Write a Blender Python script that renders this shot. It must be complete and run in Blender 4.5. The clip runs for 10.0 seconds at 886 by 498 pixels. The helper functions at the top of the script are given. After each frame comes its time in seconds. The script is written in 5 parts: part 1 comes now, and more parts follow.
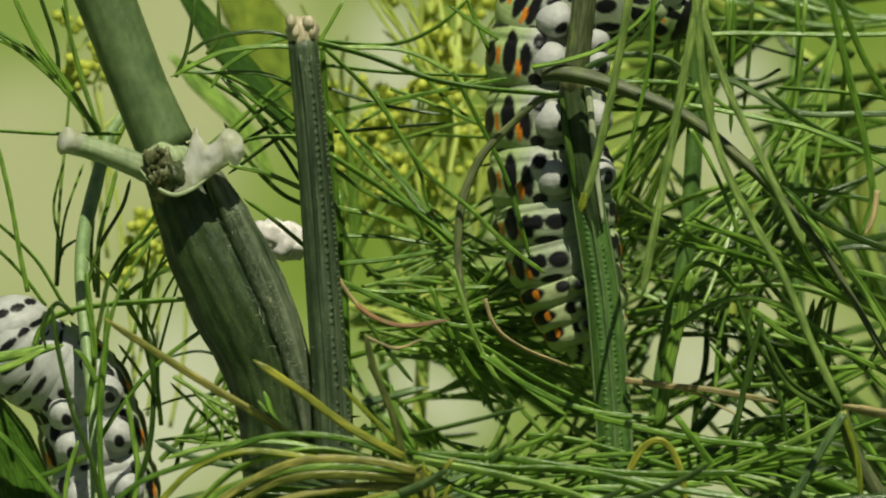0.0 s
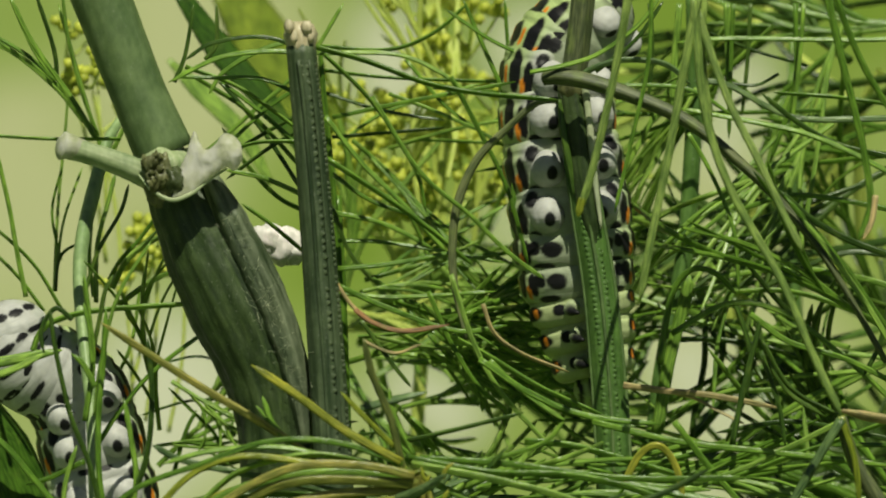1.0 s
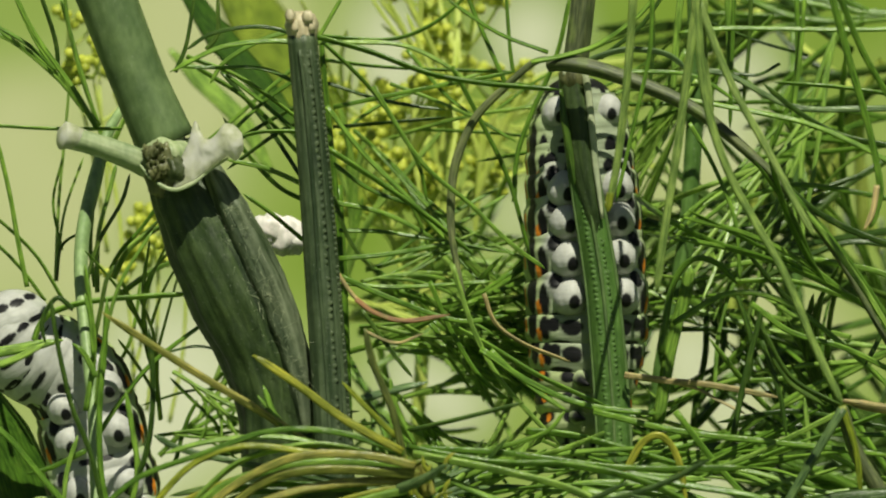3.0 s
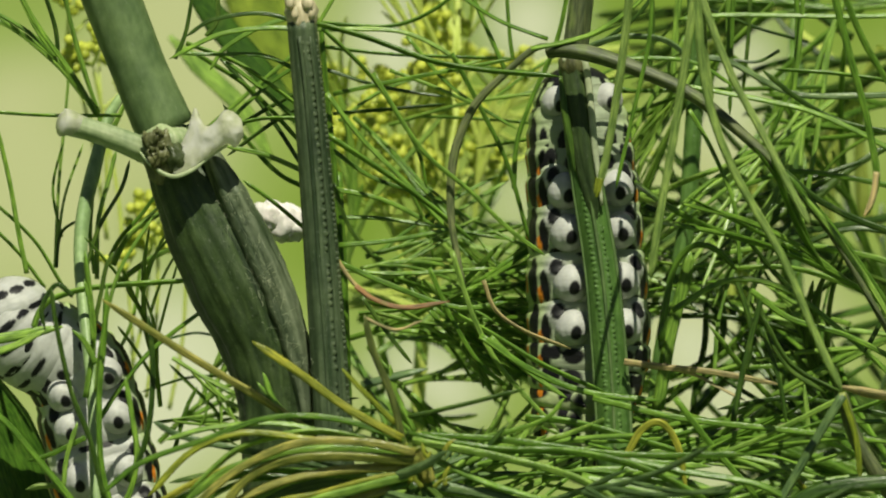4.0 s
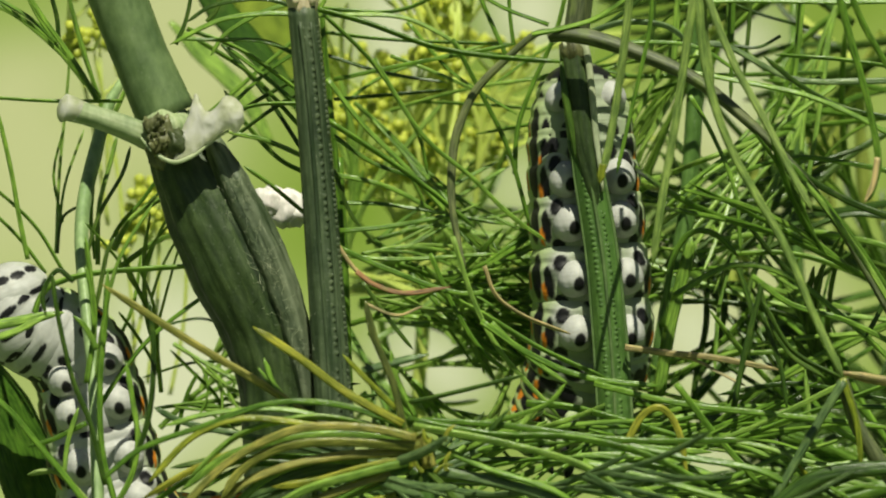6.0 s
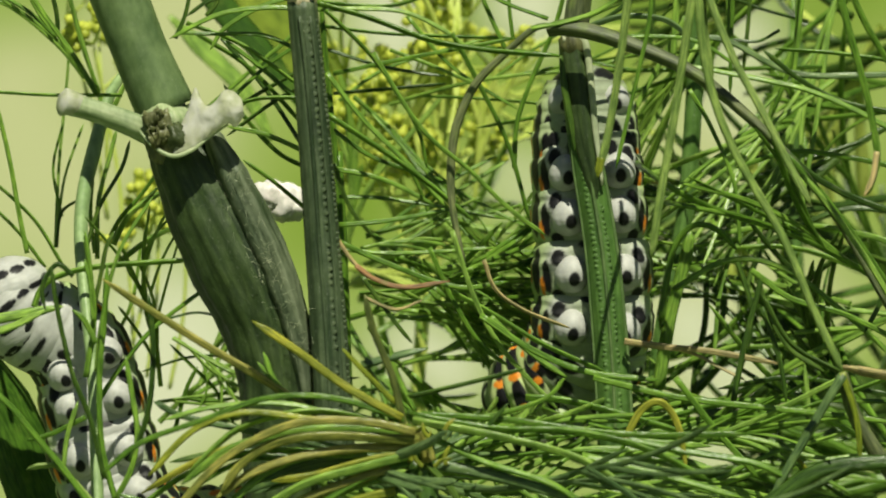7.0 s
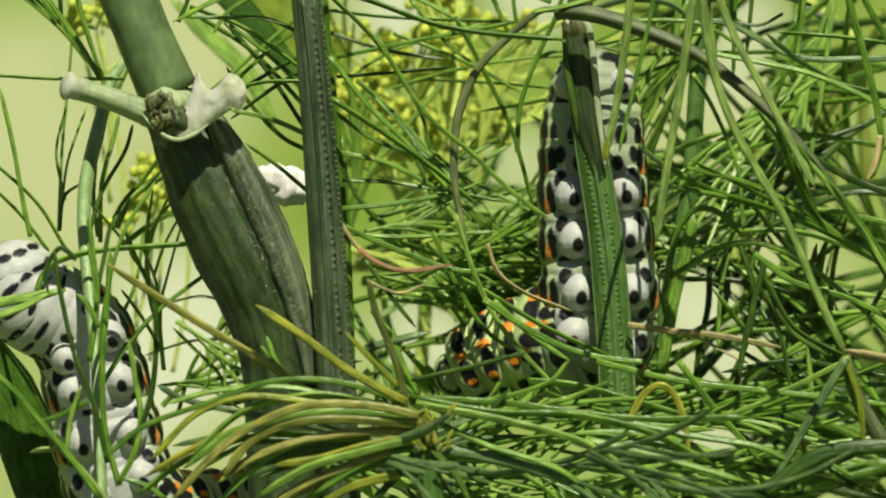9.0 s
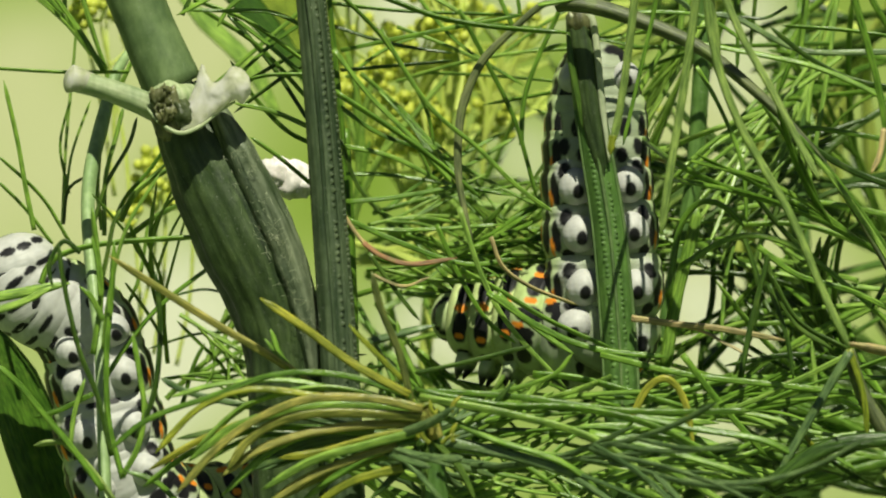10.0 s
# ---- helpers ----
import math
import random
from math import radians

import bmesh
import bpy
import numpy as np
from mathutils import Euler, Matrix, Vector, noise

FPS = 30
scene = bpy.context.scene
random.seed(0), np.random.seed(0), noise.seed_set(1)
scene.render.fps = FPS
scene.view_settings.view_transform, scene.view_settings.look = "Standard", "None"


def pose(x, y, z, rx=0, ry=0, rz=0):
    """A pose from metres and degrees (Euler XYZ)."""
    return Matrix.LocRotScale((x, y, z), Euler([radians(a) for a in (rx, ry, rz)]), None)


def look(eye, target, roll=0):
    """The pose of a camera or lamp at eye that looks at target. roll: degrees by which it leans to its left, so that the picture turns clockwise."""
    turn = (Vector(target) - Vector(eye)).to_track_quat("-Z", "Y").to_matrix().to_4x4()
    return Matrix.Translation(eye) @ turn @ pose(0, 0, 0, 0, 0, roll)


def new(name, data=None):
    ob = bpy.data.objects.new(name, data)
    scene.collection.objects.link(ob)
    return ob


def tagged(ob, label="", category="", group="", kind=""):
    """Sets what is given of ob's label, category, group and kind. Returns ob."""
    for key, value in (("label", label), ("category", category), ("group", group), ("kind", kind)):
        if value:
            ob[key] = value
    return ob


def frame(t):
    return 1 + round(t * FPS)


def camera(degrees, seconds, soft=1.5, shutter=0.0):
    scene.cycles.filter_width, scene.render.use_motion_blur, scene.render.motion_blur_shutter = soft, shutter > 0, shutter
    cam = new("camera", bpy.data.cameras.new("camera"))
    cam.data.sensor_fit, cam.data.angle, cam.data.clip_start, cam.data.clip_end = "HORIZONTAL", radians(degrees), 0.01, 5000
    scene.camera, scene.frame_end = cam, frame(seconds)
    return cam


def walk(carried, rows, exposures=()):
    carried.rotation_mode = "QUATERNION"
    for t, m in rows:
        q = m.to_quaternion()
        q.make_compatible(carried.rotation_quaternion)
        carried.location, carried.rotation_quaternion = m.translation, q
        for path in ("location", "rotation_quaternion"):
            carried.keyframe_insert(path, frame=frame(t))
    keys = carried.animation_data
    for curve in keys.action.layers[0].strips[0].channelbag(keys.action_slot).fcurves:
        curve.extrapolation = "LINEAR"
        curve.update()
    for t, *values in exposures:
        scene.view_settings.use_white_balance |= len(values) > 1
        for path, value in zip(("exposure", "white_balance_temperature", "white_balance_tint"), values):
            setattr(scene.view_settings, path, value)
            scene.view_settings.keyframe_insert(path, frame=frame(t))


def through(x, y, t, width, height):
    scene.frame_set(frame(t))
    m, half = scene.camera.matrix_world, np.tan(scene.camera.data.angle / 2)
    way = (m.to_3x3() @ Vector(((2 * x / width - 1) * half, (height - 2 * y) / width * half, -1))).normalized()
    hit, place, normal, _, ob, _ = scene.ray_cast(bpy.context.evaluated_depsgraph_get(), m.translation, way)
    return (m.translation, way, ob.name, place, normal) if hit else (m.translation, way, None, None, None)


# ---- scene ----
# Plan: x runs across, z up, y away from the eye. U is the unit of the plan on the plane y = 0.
U = 0.0421e-3      # metres
EYE = 1.0          # metres from the eye to the plane y = 0
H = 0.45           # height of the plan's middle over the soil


def at(u, v, d=0.0):
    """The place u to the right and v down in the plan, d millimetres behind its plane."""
    f = 1 + d / 1000 / EYE
    return Vector(((u - 784) * U * f, d / 1000, H + (441 - v) * U * f))


# ---- camera ----
cam = camera(3.781, 10.0, soft=2.0)
cam.data.dof.use_dof = True
cam.data.dof.focus_distance = EYE - 0.004
cam.data.dof.aperture_fstop = 70


def aimed(t, du, dv):
    return t, look((0, -EYE, H), at(784 - du, 441 - dv))


walk(cam, [
    aimed(0.0, 1, 37), aimed(0.5, 0, 40), aimed(1.0, -2, 46), aimed(1.5, -0.5, 43.5), aimed(2.0, 0, 38),
    aimed(2.5, 0, 37), aimed(3.0, 0, 28), aimed(3.5, 0, 24), aimed(4.0, -0.5, 4.5), aimed(4.5, 0, 0),
    aimed(5.0, 0, -7), aimed(5.5, 1, -15), aimed(6.0, 1, -21), aimed(6.5, 0.5, -27), aimed(7.0, 0, -31.5),
    aimed(7.5, 3, -37), aimed(8.0, 3.5, -45.5), aimed(8.5, 4, -55), aimed(9.0, 5.5, -60.5), aimed(9.5, 8.5, -69),
    aimed(10.0, 12.5, -72.5)], exposures=[(0, 0.0), (1.5, 0.12), (4.5, 0.29), (5.5, 0.32), (8.5, 0.43), (10, 0.48)])

# ---- light ----
SUN_FROM = Vector((0.1, -0.62, 0.9)).normalized()
world = bpy.data.worlds.new("sky")
scene.world = world
world.use_nodes = True
wn = world.node_tree.nodes
sky = wn.new("ShaderNodeTexSky")
sky.sky_type = "NISHITA"
sky.sun_disc = False
sky.sun_elevation = math.asin(SUN_FROM.z)
sky.sun_rotation = math.atan2(SUN_FROM.x, SUN_FROM.y)
world.node_tree.links.new(sky.outputs[0], wn["Background"].inputs[0])
wn["Background"].inputs[1].default_value = 0.021
sun = new("sun", bpy.data.lights.new("sun", "SUN"))
sun.data.energy, sun.data.angle, sun.data.color = 3.8, radians(0.53), (0.96, 0.95, 0.74)
sun.matrix_world = look(SUN_FROM * 3 + Vector((0, 0, H)), (0, 0, H))

# ---- materials ----
class Nodes:
    """A material's node tree, with short calls."""

    def __init__(self, name):
        self.mat = bpy.data.materials.new(name)
        self.mat.use_nodes = True
        self.tree = self.mat.node_tree
        self.bsdf = self.tree.nodes["Principled BSDF"]
        self.out = self.tree.nodes["Material Output"]

    def add(self, kind, **inputs):
        node = self.tree.nodes.new(kind)
        for key, value in inputs.items():
            self.feed(node, key.replace("_", " "), value)
        return node

    def feed(self, node, key, value):
        socket = node.inputs[key]
        if isinstance(value, bpy.types.NodeSocket):
            self.tree.links.new(value, socket)
        else:
            socket.default_value = value

    def noise(self, scale, detail=3.0, stretch=None):
        coords = self.add("ShaderNodeTexCoord").outputs["Object"]
        if stretch:
            mapped = self.add("ShaderNodeMapping", Vector=coords)
            mapped.inputs["Scale"].default_value = stretch
            coords = mapped.outputs[0]
        return self.add("ShaderNodeTexNoise", Vector=coords, Scale=scale, Detail=detail).outputs["Fac"]

    def streaks(self, scale, detail=3.0, along=0.06):
        """Noise drawn out along a stalk or thread."""
        place = self.tree.nodes.new("ShaderNodeAttribute")
        place.attribute_name = "course"
        mapped = self.add("ShaderNodeMapping", Vector=place.outputs["Vector"])
        mapped.inputs["Scale"].default_value = (1, 1, along)
        return self.add("ShaderNodeTexNoise", Vector=mapped.outputs[0], Scale=scale, Detail=detail).outputs["Fac"]

    def ramp(self, fac, *stops):
        node = self.add("ShaderNodeValToRGB", Fac=fac)
        ramp = node.color_ramp
        while len(ramp.elements) < len(stops):
            ramp.elements.new(0.5)
        for element, (place, colour) in zip(ramp.elements, stops):
            element.position, element.color = place, (*colour, 1)
        return node.outputs[0]

    def mix(self, fac, a, b, blend="MIX"):
        node = self.tree.nodes.new("ShaderNodeMix")
        node.data_type, node.blend_type = "RGBA", blend
        for socket, value in ((node.inputs[0], fac), (node.inputs[6], a), (node.inputs[7], b)):
            if isinstance(value, bpy.types.NodeSocket):
                self.tree.links.new(value, socket)
            else:
                socket.default_value = value if socket == node.inputs[0] else (*value, 1)
        return node.outputs[2]

    def math(self, operation, a, b):
        node = self.tree.nodes.new("ShaderNodeMath")
        node.operation = operation
        for k, value in enumerate((a, b)):
            if isinstance(value, bpy.types.NodeSocket):
                self.tree.links.new(value, node.inputs[k])
            else:
                node.inputs[k].default_value = value
        return node.outputs[0]

    def bump(self, height, strength, distance):
        node = self.add("ShaderNodeBump", Height=height, Strength=strength, Distance=distance)
        self.feed(self.bsdf, "Normal", node.outputs[0])

    def finish(self, colour, rough, through=0.0, through_colour=None, specular=0.5):
        self.feed(self.bsdf, "Base Color", colour)
        self.feed(self.bsdf, "Roughness", rough)
        self.feed(self.bsdf, "Specular IOR Level", specular)
        if through:
            back = self.add("ShaderNodeBsdfTranslucent")
            self.feed(back, "Color", colour if through_colour is None else through_colour)
            both = self.add("ShaderNodeMixShader", Fac=through)
            self.tree.links.new(self.bsdf.outputs[0], both.inputs[1])
            self.tree.links.new(back.outputs[0], both.inputs[2])
            self.tree.links.new(both.outputs[0], self.out.inputs[0])
        return self.mat


def leaf_material(name, dark, mid, light, rough=0.3, through=0.27):
    n = Nodes(name)
    pick = n.add("ShaderNodeObjectInfo").outputs["Random"]
    island = n.add("ShaderNodeNewGeometry").outputs["Random Per Island"]
    own = n.math("FRACT", n.math("ADD", pick, island), 0)
    base = n.ramp(own, (0.0, dark), (0.5, mid), (1.0, light))
    stain = n.ramp(n.noise(420, 3), (0.35, (0.66, 0.7, 0.58)), (0.7, (1.2, 1.12, 1.0)))
    colour = n.mix(1.0, base, stain, "MULTIPLY")
    grain = n.streaks(6500, 3, 0.10)
    colour = n.mix(0.75, colour, n.ramp(grain, (0.36, (0.42, 0.5, 0.38)), (0.5, (0.95, 0.95, 0.92)), (0.62, (1.5, 1.45, 1.2))), "MULTIPLY")
    band = n.streaks(900, 2, 1.0)
    colour = n.mix(n.math("MULTIPLY", n.ramp(band, (0.56, (0, 0, 0)), (0.72, (1, 1, 1))), 0.3), colour, (0.22, 0.32, 0.05))
    n.bump(grain, 0.8, 0.00008)
    return n.finish(colour, rough, through)


LEAF = leaf_material("fennel leaf", (0.112, 0.24, 0.03), (0.175, 0.35, 0.048), (0.26, 0.46, 0.078))
# doubles as a shaded copy of LEAF, with the shade in its colour
LEAF_DARK = leaf_material("fennel leaf dark green and shaded", (0.05, 0.11, 0.02), (0.072, 0.15, 0.028), (0.115, 0.205, 0.04))
FAR_LEAF = leaf_material("yellow-green far leaf", (0.22, 0.33, 0.045), (0.28, 0.39, 0.055), (0.34, 0.44, 0.07))
BLADE = leaf_material("broad striped leaf", (0.055, 0.14, 0.016), (0.066, 0.16, 0.019), (0.08, 0.18, 0.024))
# lighter copy of LEAF, with sunlight put into the colour of lit fronds
LEAF_LIGHT = leaf_material("fennel leaf light green and sunlit", (0.205, 0.385, 0.064), (0.27, 0.465, 0.09), (0.345, 0.545, 0.13))
LEAF_PALE = leaf_material("fennel leaf pale bloomy", (0.26, 0.40, 0.11), (0.31, 0.45, 0.14), (0.36, 0.50, 0.175), 0.42, 0.3)
LEAF_YELLOW = leaf_material("fennel leaf yellowing", (0.26, 0.33, 0.035), (0.34, 0.39, 0.05), (0.43, 0.43, 0.07))
LEAF_BROWN = leaf_material("fennel leaf withering", (0.28, 0.33, 0.075), (0.36, 0.37, 0.1), (0.43, 0.41, 0.13))
OLIVE = leaf_material("olive dull leaf", (0.12, 0.15, 0.045), (0.15, 0.185, 0.055), (0.19, 0.22, 0.07))
LEAF_BLUE = leaf_material("fennel leaf bloomy", (0.11, 0.20, 0.085), (0.155, 0.255, 0.115), (0.20, 0.31, 0.15))
STRAW = leaf_material("dry straw", (0.42, 0.33, 0.17), (0.5, 0.41, 0.23), (0.58, 0.49, 0.3), 0.6, 0.1)
RUST = leaf_material("dry red-brown leaf", (0.2, 0.09, 0.04), (0.26, 0.12, 0.055), (0.3, 0.16, 0.08), 0.6, 0.1)
TWIG = leaf_material("grey-green leaf stalk", (0.095, 0.12, 0.06), (0.13, 0.16, 0.078), (0.175, 0.205, 0.105), 0.5, 0.05)


def flower_material(name, dark, light):
    """Thin sappy flower parts that let much light through."""
    n = Nodes(name)
    own = n.add("ShaderNodeObjectInfo").outputs["Random"]
    colour = n.mix(n.math("MULTIPLY", own, 0.6), n.ramp(n.noise(900, 2), (0.35, dark), (0.65, light)), light)
    return n.finish(colour, 0.45, 0.2)


BUD = flower_material("yellow flower bud", (0.36, 0.43, 0.035), (0.72, 0.78, 0.1))
PEDICEL = flower_material("flower stalk", (0.5, 0.62, 0.09), (0.66, 0.76, 0.18))


def stem_material(name, dark, light, streak=1.0, relief=0.6):
    """A bloomy stalk with fine lengthwise streaks, cloudy bloom, specks and pale hairs."""
    n = Nodes(name)
    long = n.streaks(2300, 5, 0.05)
    colour = n.ramp(long, (0.3, dark), (0.7, light))
    middle = tuple((a + b) / 2 for a, b in zip(dark, light))
    colour = n.mix(max(0.0, 0.85 - 0.7 * streak), colour, middle)
    cloud = n.ramp(n.noise(260, 4), (0.35, (0.68, 0.74, 0.68)), (0.68, (1.25, 1.2, 1.18)))
    colour = n.mix(0.85, colour, cloud, "MULTIPLY")
    mottle = n.ramp(n.noise(1700, 4, (1, 1, 0.5)), (0.34, (0.72, 0.76, 0.7)), (0.66, (1.26, 1.22, 1.24)))
    colour = n.mix(0.7, colour, mottle, "MULTIPLY")
    specks = n.ramp(n.noise(7000, 2), (0.66, (0, 0, 0)), (0.74, (1, 1, 1)))
    colour = n.mix(n.math("MULTIPLY", specks, 0.35), colour, (0.38, 0.42, 0.33))
    rough = n.ramp(n.noise(900, 3), (0.35, (0.36, 0.36, 0.36)), (0.65, (0.58, 0.58, 0.58)))
    n.bump(n.math("ADD", long, n.math("MULTIPLY", n.noise(1700, 4), 0.6)), relief, 0.00012)
    return n.finish(colour, rough, 0.0, None, 0.45)


STEM_GREEN = stem_material("green fennel stem", (0.05, 0.115, 0.02), (0.115, 0.225, 0.05))
STEM_SMOOTH = stem_material("smooth bloomy stem", (0.095, 0.155, 0.055), (0.155, 0.22, 0.095), 0.35, 0.3)
STEM_STUB = stem_material("pale green stub skin", (0.2, 0.3, 0.11), (0.5, 0.55, 0.36), 0.6)
STEM_BLOOM = stem_material("pale bloomy slender stem", (0.24, 0.36, 0.14), (0.34, 0.46, 0.22), 0.5)
STEM_RUNG = stem_material("faintly pale stem swellings", (0.055, 0.085, 0.038), (0.115, 0.15, 0.08), 0.8)
STEM_PANEL = stem_material("lighter green stem swellings", (0.075, 0.155, 0.032), (0.125, 0.235, 0.06), 0.6)
STEM_PALE = stem_material("pale stub skin", (0.34, 0.4, 0.22), (0.58, 0.6, 0.45), 0.6)
STEM_PALE_GREEN = stem_material("pale green stem ribs", (0.085, 0.15, 0.045), (0.15, 0.225, 0.085), 0.6)
SHEATH = stem_material("dark ribbed sheath", (0.015, 0.032, 0.0085), (0.07, 0.108, 0.036), 1.2)
STEM_DARK = stem_material("dark ribbed stem", (0.016, 0.035, 0.012), (0.105, 0.145, 0.075), 1.1)
KNOT_GREEN = stem_material("dark dried green", (0.026, 0.04, 0.012), (0.065, 0.085, 0.028))
STEM_SILVER = stem_material("silvery hairy margin", (0.025, 0.045, 0.018), (0.2, 0.235, 0.15), 1.2)
KNOT = stem_material("withered brown remnant", (0.04, 0.045, 0.014), (0.2, 0.21, 0.09))


def flesh_material():
    """Whitish dried pith, smooth and a little see-through."""
    n = Nodes("pale torn pith")
    soft_spots = n.ramp(n.noise(700, 4), (0.3, (0.50, 0.55, 0.28)), (0.44, (0.72, 0.73, 0.56)), (0.6, (0.86, 0.85, 0.79)))
    n.bump(n.noise(2500, 3), 0.5, 0.0001)
    return n.finish(soft_spots, 0.5, 0.45)


FLESH = flesh_material()
CUT = stem_material("tan dried cut", (0.36, 0.30, 0.15), (0.74, 0.66, 0.5), 0.6)


def skin_material():
    """Caterpillar skin: pigment and painted crease shade from the mesh, fine pleats across the body, a soft waxy gloss.
    """
    n = Nodes("caterpillar skin")
    pigment = n.tree.nodes.new("ShaderNodeAttribute")
    pigment.attribute_name = "pigment"
    mottle = n.ramp(n.noise(1500, 3), (0.3, (0.84, 0.85, 0.82)), (0.7, (1.05, 1.05, 1.03)))
    colour = n.mix(1.0, pigment.outputs["Color"], mottle, "MULTIPLY")
    pleat = n.noise(2400, 3, (0.35, 0.35, 1.6))
    n.bump(pleat, 0.4, 0.00012)
    n.bsdf.inputs["Subsurface Weight"].default_value = 0.04
    n.bsdf.inputs["Subsurface Radius"].default_value = (0.0006, 0.0005, 0.0003)
    return n.finish(colour, 0.48, 0.0, None, 0.25)


SKIN = skin_material()
PETAL = stem_material("crumpled white petal", (0.72, 0.66, 0.66), (0.88, 0.85, 0.84), 0.2)


def soil_material():
    n = Nodes("garden soil")
    colour = n.ramp(n.noise(18, 6), (0.3, (0.05, 0.075, 0.02)), (0.55, (0.1, 0.16, 0.04)), (0.75, (0.16, 0.2, 0.07)))
    n.bump(n.noise(90, 4), 0.6, 0.01)
    return n.finish(colour, 0.9)


SOIL = soil_material()


# places (u, v, size) where distant light is painted onto the backdrop
PAINTED_LIGHT_SPOTS = ((1320, 100, 60), (1285, 200, 50), (800, 690, 60), (940, 40, 80), (700, 105, 70), (1222, 610, 70), (915, 350, 40), (1290, 705, 60), (725, 640, 55), (310, 650, 150), (250, 780, 90), (1250, 830, 50), (690, 20, 60))


def haze_material():
    """The sunlit garden far behind, in soft pale greens, with bright patches of light painted in."""
    n = Nodes("far garden")
    broad = n.noise(17, 2)
    colour = n.ramp(broad, (0.36, (0.235, 0.34, 0.055)), (0.43, (0.295, 0.39, 0.092)), (0.50, (0.35, 0.44, 0.14)), (0.56, (0.41, 0.48, 0.19)), (0.63, (0.56, 0.58, 0.33)))
    patch = n.ramp(n.noise(41, 1), (0.36, (0.6, 0.78, 0.35)), (0.47, (1, 1, 1)))
    colour = n.mix(0.35, colour, patch, "MULTIPLY")
    place = n.add("ShaderNodeNewGeometry").outputs["Position"]
    # each bright patch of light is mixed into the backdrop's colour
    for u, v, size in PAINTED_LIGHT_SPOTS:
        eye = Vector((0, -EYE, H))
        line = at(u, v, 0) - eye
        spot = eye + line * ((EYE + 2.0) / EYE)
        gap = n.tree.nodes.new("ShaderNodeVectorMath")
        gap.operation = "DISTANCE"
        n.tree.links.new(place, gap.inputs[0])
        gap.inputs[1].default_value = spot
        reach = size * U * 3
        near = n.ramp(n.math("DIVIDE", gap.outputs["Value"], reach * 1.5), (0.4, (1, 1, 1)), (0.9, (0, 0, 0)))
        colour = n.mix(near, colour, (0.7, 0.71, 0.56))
    return n.finish(colour, 1.0, 0.0, None, 0.0)


HAZE = haze_material()

# ---- mesh tools ----
def spline(points, steps):
    """A smooth line through points (Vectors), with steps pieces between each two."""
    pts = [points[0] * 2 - points[1], *points, points[-1] * 2 - points[-2]]
    line = []
    for i in range(1, len(pts) - 2):
        p0, p1, p2, p3 = pts[i - 1:i + 3]
        for k in range(steps):
            t = k / steps
            line.append(0.5 * (2 * p1 + (p2 - p0) * t + (2 * p0 - 5 * p1 + 4 * p2 - p3) * t * t + (3 * p1 - p0 - 3 * p2 + p3) * t ** 3))
    line.append(points[-1].copy())
    return line


def values(numbers, count):
    """The numbers spread evenly over count places, straight from one to the next."""
    return np.interp(np.linspace(0, len(numbers) - 1, count), range(len(numbers)), numbers)


def tube(mesh, line, radii, sides=6, shape=None, flat=1.0, turn=0.0, caps=True):
    """Adds a tube along line to mesh = (verts, faces, course). shape(angle, along) scales the radius; flat squeezes it."""
    verts, faces, course = mesh
    first = len(verts)
    count = len(line)
    side = None
    run = random.random()
    for i, p in enumerate(line):
        run += (p - line[i - 1]).length if i else 0
        way = (line[min(i + 1, count - 1)] - line[max(i - 1, 0)]).normalized()
        if side is None:
            side = way.cross(Vector((0, 1, 0)))
            if side.length < 0.1:
                side = way.cross(Vector((1, 0, 0)))
        side = (side - way * side.dot(way)).normalized()
        up = way.cross(side)
        for k in range(sides):
            a = 2 * math.pi * k / sides
            r = radii[i] * (shape(a, i / (count - 1)) if shape else 1)
            ca, sa = math.cos(a) * r, math.sin(a) * r * flat
            c, s = math.cos(turn), math.sin(turn)
            course.append((math.cos(a) * radii[i], math.sin(a) * radii[i], run))
            verts.append(p + side * (ca * c - sa * s) + up * (ca * s + sa * c))
    for i in range(count - 1):
        for k in range(sides):
            a, b = first + i * sides + k, first + i * sides + (k + 1) % sides
            faces.append((a, b, b + sides, a + sides))
    if caps:
        faces.append(tuple(first + k for k in reversed(range(sides))))
        faces.append(tuple(first + (count - 1) * sides + k for k in range(sides)))


def ball(mesh, centre, radii, turn=None, rings=6, sides=8, dent=0.0):
    """Adds an uneven ellipsoid."""
    verts, faces, course = mesh
    first = len(verts)
    turn = turn or Matrix.Identity(3)
    for i in range(rings + 1):
        b = math.pi * i / rings
        for k in range(sides):
            a = 2 * math.pi * k / sides
            p = Vector((math.sin(b) * math.cos(a), math.sin(b) * math.sin(a), math.cos(b)))
            p *= 1 + dent * noise.noise(p * 2 + centre * 900)
            course.append((p.x * radii[0], p.y * radii[1], p.z * radii[2]))
            verts.append(centre + turn @ Vector((p.x * radii[0], p.y * radii[1], p.z * radii[2])))
    for i in range(rings):
        for k in range(sides):
            a, b = first + i * sides + k, first + i * sides + (k + 1) % sides
            faces.append((a, a + sides, b + sides, b))


